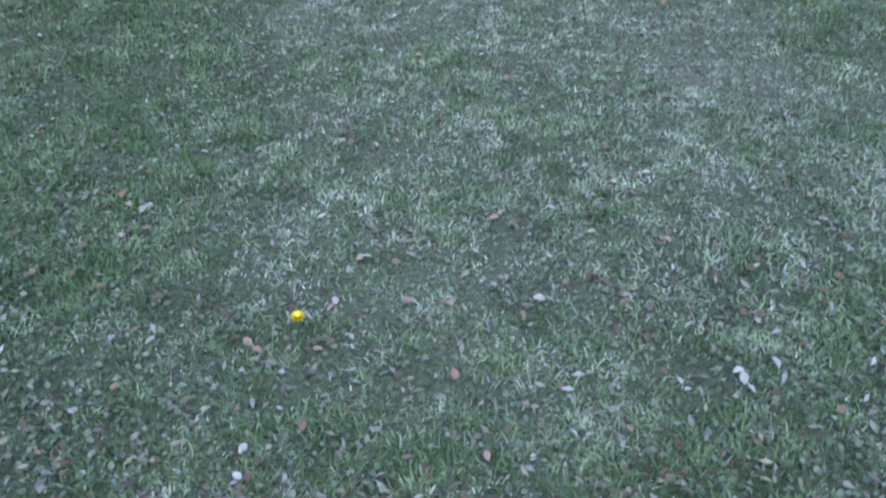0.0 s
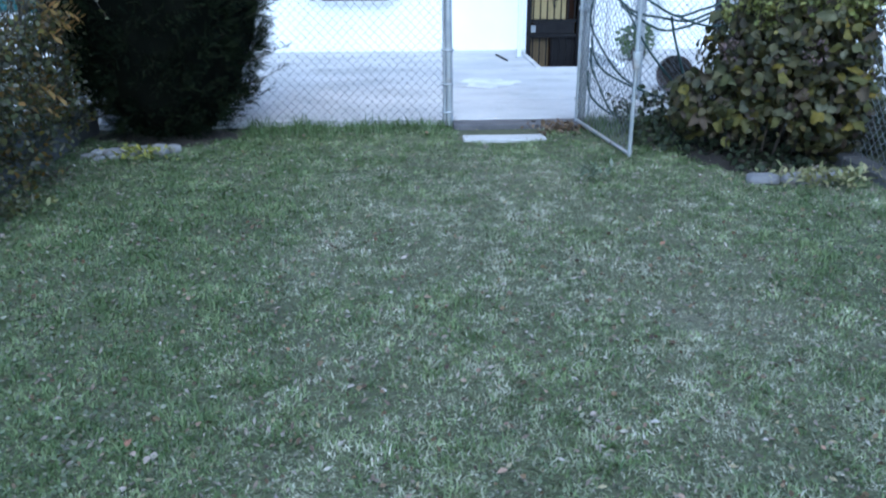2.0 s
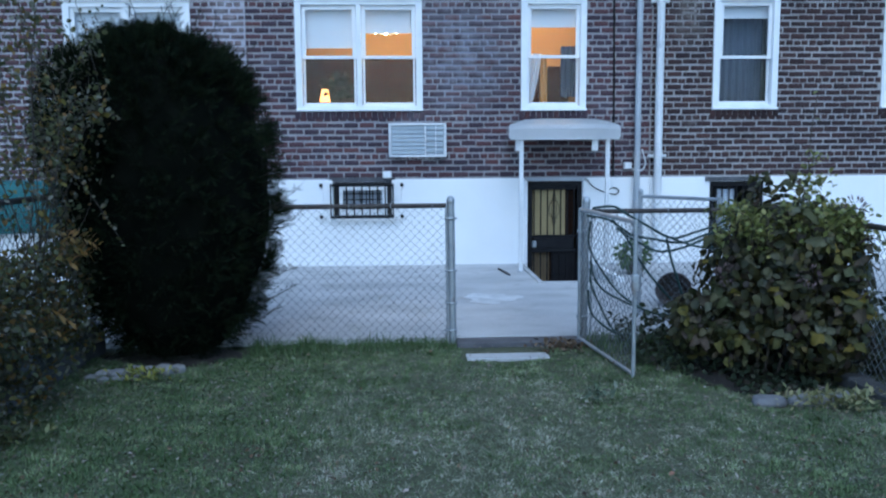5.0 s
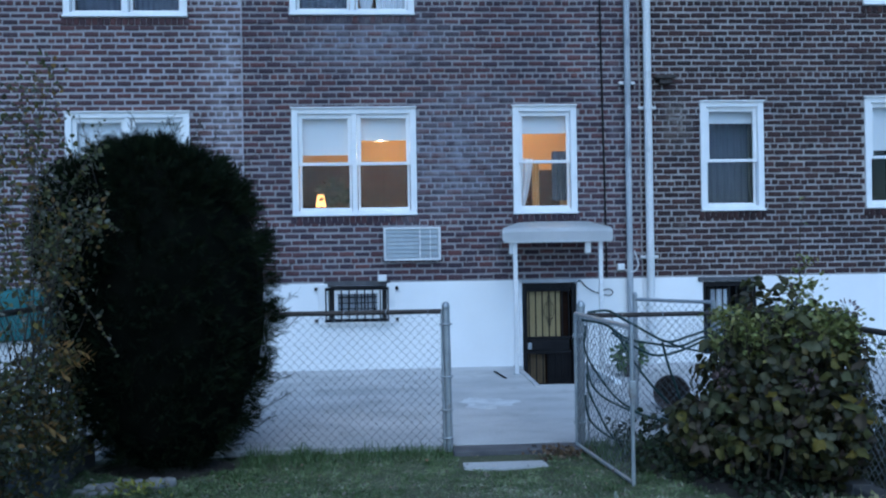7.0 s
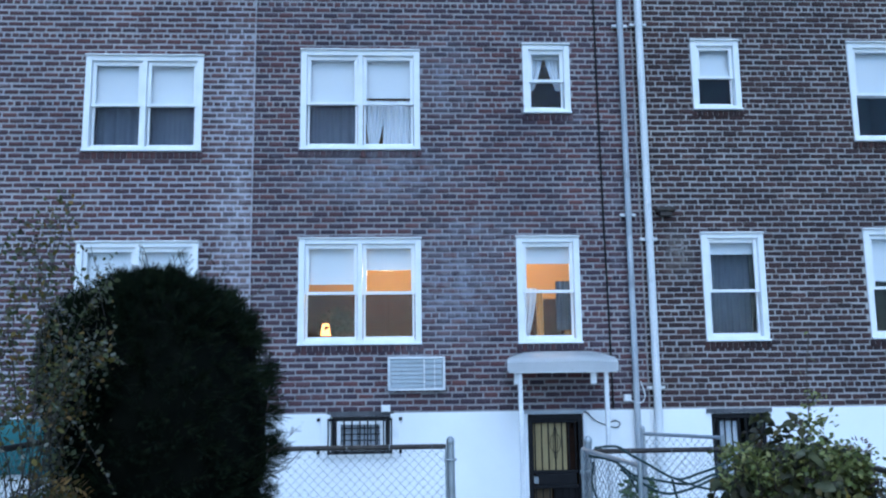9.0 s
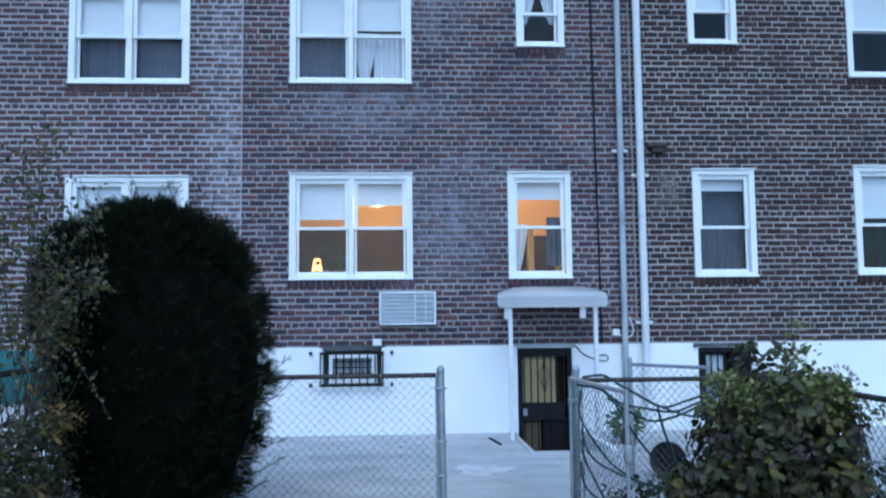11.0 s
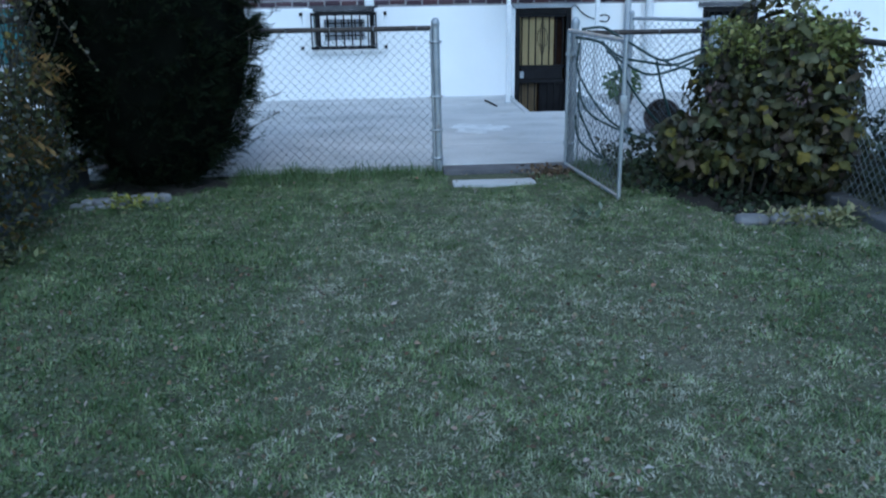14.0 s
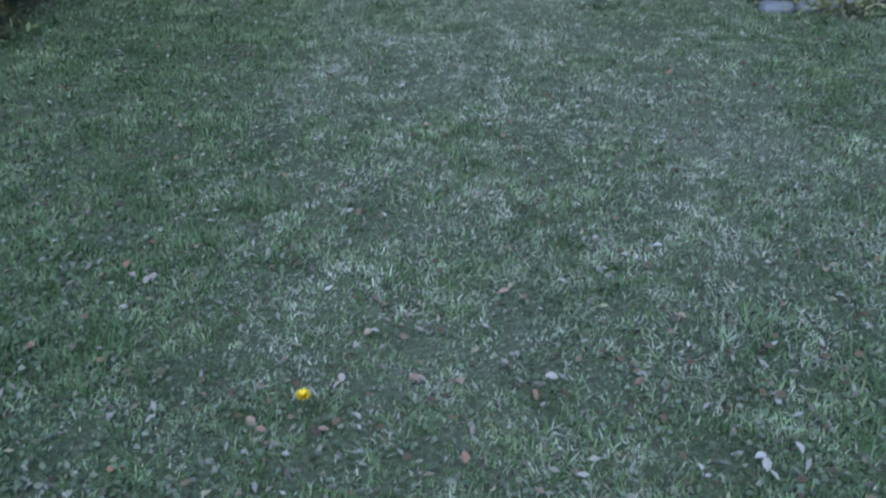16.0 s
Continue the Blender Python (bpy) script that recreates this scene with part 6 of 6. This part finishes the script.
pot = thing("flower_pot", (2.68, 7.9, PATIO), "dark plastic flower pot tipped on its side", "flower pot")
pc = np.array((2.66, 7.80, PATIO + 0.172))
ang = np.linspace(0, 2 * np.pi, 28, endpoint=False)
rings = [(0.0, 0.175), (0.0, 0.16), (0.26, 0.13), (0.27, 0.0), (0.28, 0.0), (0.285, 0.14), (0.03, 0.17), (0.03, 0.178), (0.0, 0.178)]
ax = np.array((0.28, 0.96, -0.04))
ax /= np.linalg.norm(ax)
e1 = np.cross(ax, (0, 0, 1))
e1 /= np.linalg.norm(e1)
e2 = np.cross(e1, ax)
pv = np.concatenate([pc + ax * dpt + r_ * (np.cos(ang)[:, None] * e1 + np.sin(ang)[:, None] * e2) for dpt, r_ in rings])
i, j = np.meshgrid(np.arange(len(rings)), np.arange(28), indexing="ij")
i2 = (i + 1) % len(rings)
raw("pot", pv, np.stack([i * 28 + j, i * 28 + (j + 1) % 28, i2 * 28 + (j + 1) % 28, i2 * 28 + j], -1).reshape(-1, 4), M_POT, pot, smooth=False)

planter = thing("potted_plant", (2.90, 10.05, PATIO), "small green potted plant against the white wall", "potted plant")
bm = bmesh.new()
bmesh.ops.create_cone(bm, segments=22, radius1=0.09, radius2=0.12, depth=0.16, cap_ends=True, matrix=Matrix.Translation((2.90, 10.05, PATIO + 0.081)))
part("pot", bm, M_POT, planter)
dd = grng.normal(0, 1, (260, 3))
dd /= np.linalg.norm(dd, axis=1)[:, None]
v, f = scatter(OVATE_V, OVATE_F, np.array((2.88, 10.05, PATIO + 0.25)) + dd * np.array((0.21, 0.17, 0.18)) * grng.uniform(0.5, 1, (260, 1)), aim(dd + grng.normal(0, 0.5, dd.shape), grng), grng.uniform(0.05, 0.09, 260))
tagged(raw("leaves", v, f, M_TALL, planter, smooth=True), kind="stuff")

hd = grng.normal(0, 1, (190, 3))
hd /= np.linalg.norm(hd, axis=1)[:, None]
v, f = scatter(OVATE_V, OVATE_F, np.array((-0.92, 11.82, 2.50)) + hd * np.array((0.24, 0.16, 0.20)) * grng.uniform(0.3, 1, (190, 1)), aim(hd + grng.normal(0, 0.5, hd.shape), grng), grng.uniform(0.05, 0.10, 190))
tagged(raw("leaves", v, f, M_IVY, house_plant, smooth=True), kind="stuff")

stick = thing("stick", (1.3, 10.25, PATIO), "short dark stick lying on the patio", "stick")
tube("shaft", [[(1.235, 10.62, PATIO + 0.014), (1.27, 10.35, PATIO + 0.016), (1.31, 10.05, PATIO + 0.014)]], 0.013, M_IRON, stick)

tarp = thing("covered_grill", (-3.78, 8.5, PATIO), "bulky patio thing under a teal tarpaulin", "tarpaulin")
bm = boxes((-4.35, -3.24, 8.2, 8.9, 0.80, 1.32), bevel=0.07)
bmesh.ops.subdivide_edges(bm, edges=bm.edges[:], cuts=3, use_grid_fill=True)
for q in bm.verts:
    q.co += 0.03 * noise.noise_vector(q.co * 4)
part("cover", bm, M_TEAL, tarp, smooth=True)
part("stand", boxes((-4.25, -3.40, 8.3, 8.8, PATIO, 0.86), bevel=0.02), M_PIPE, tarp)

hose = thing("garden_hose", (2.2, 6.4, 0), "dark green garden hose looped over the fence", "hose")


def hose_loop(y, r, *points):
    tube("loop", [smooth_line([(x, y + 0.012 * math.sin(9 * x + 4 * z), z) for x, z in points], 48)], r, M_HOSE, hose, sides=8)


hose_loop(6.46, 0.0105, (1.53, 1.13), (1.7, 1.14), (1.81, 1.08), (1.95, 1.0), (2.18, 0.88), (2.37, 0.92), (2.56, 0.98), (2.71, 1.07), (2.81, 1.19))
hose_loop(6.45, 0.0105, (1.48, 1.07), (1.67, 1.03), (1.85, 0.91), (2.04, 0.87), (2.27, 0.84), (2.46, 0.9), (2.65, 0.96), (2.8, 1.05))
hose_loop(6.44, 0.0105, (1.73, 0.96), (1.9, 0.85), (2.08, 0.77), (2.27, 0.8), (2.46, 0.87), (2.7, 0.98))
hose_loop(6.42, 0.0105, (2.13, 0.88), (2.17, 0.72), (2.23, 0.54), (2.29, 0.35), (2.32, 0.17))
hose_loop(6.41, 0.009, (2.17, 0.88), (2.31, 0.83), (2.45, 0.8), (2.59, 0.81))
hose_loop(6.4, 0.009, (1.5, 1.03), (1.49, 0.83), (1.6, 0.62), (1.74, 0.44), (1.88, 0.34), (2.01, 0.27), (2.2, 0.24))
hose_loop(6.39, 0.009, (1.5, 0.74), (1.53, 0.58), (1.62, 0.46), (1.78, 0.37), (1.9, 0.32), (2.06, 0.26), (2.22, 0.21))
hose_loop(6.38, 0.009, (1.5, 0.65), (1.51, 0.51), (1.59, 0.33), (1.66, 0.19), (1.73, 0.11), (1.84, 0.09))
hose_loop(6.36, 0.009, (1.48, 0.47), (1.5, 0.31), (1.56, 0.22), (1.68, 0.13), (1.77, 0.1))
hose_loop(6.35, 0.009, (1.67, 1.04), (1.78, 0.9), (1.91, 0.69), (2.05, 0.51), (2.16, 0.39))

spill = thing("paint_spill", (1.0, 8.81, PATIO), "dried whitewash splash on the patio concrete", "paint stain")
ang = np.linspace(0, 2 * np.pi, 40, endpoint=False)
rad = 1 + 0.18 * np.sin(3 * ang + 1) + 0.12 * np.sin(7 * ang) + 0.06 * np.sin(13 * ang + 2)
ring = np.stack([0.91 + 0.29 * rad * np.cos(ang), 8.43 + 0.31 * rad * np.sin(ang), np.full(40, PATIO + 0.007)], -1)
bm = bmesh.new()
bm.faces.new([bm.verts.new(q) for q in ring])
part("coat", bm, M_WASH, spill)

# ---- the bricks themselves: the nearest singly, the rest joined ----
UNIT = {}


def lay(house_key, near):
    house, rows = HOUSES[house_key]
    joined, single = M_BRICK[house_key]
    cx, cz = near
    rows = sorted(rows, key=lambda r: (0.5 * (r[0] + r[1]) - cx) ** 2 + (r[2] - cz) ** 2)
    for r in rows[:300]:
        w = round((r[1] - r[0]) * 200) / 200
        key = (house_key, w, round(r[3] - r[2], 2), round(r[4], 3))
        if key not in UNIT:
            v, f = brick_mesh([(-w / 2, w / 2, 0, r[3] - r[2], r[4])], 0.0)
            ob = raw("brick", v, f, single)
            UNIT[key] = ob.data
        else:
            ob = new("brick", UNIT[key])
        ob.matrix_basis = Matrix.Translation(((r[0] + r[1]) / 2, D, r[2]))
        adopt(ob, house)
    v, f = brick_mesh(rows[300:])
    tagged(raw("brickwork", v, f, joined, house), kind="stuff")


lay("left", (-2.6, 2.9))
lay("mid", (0.9, 2.6))
lay("right", (4.0, 2.0))
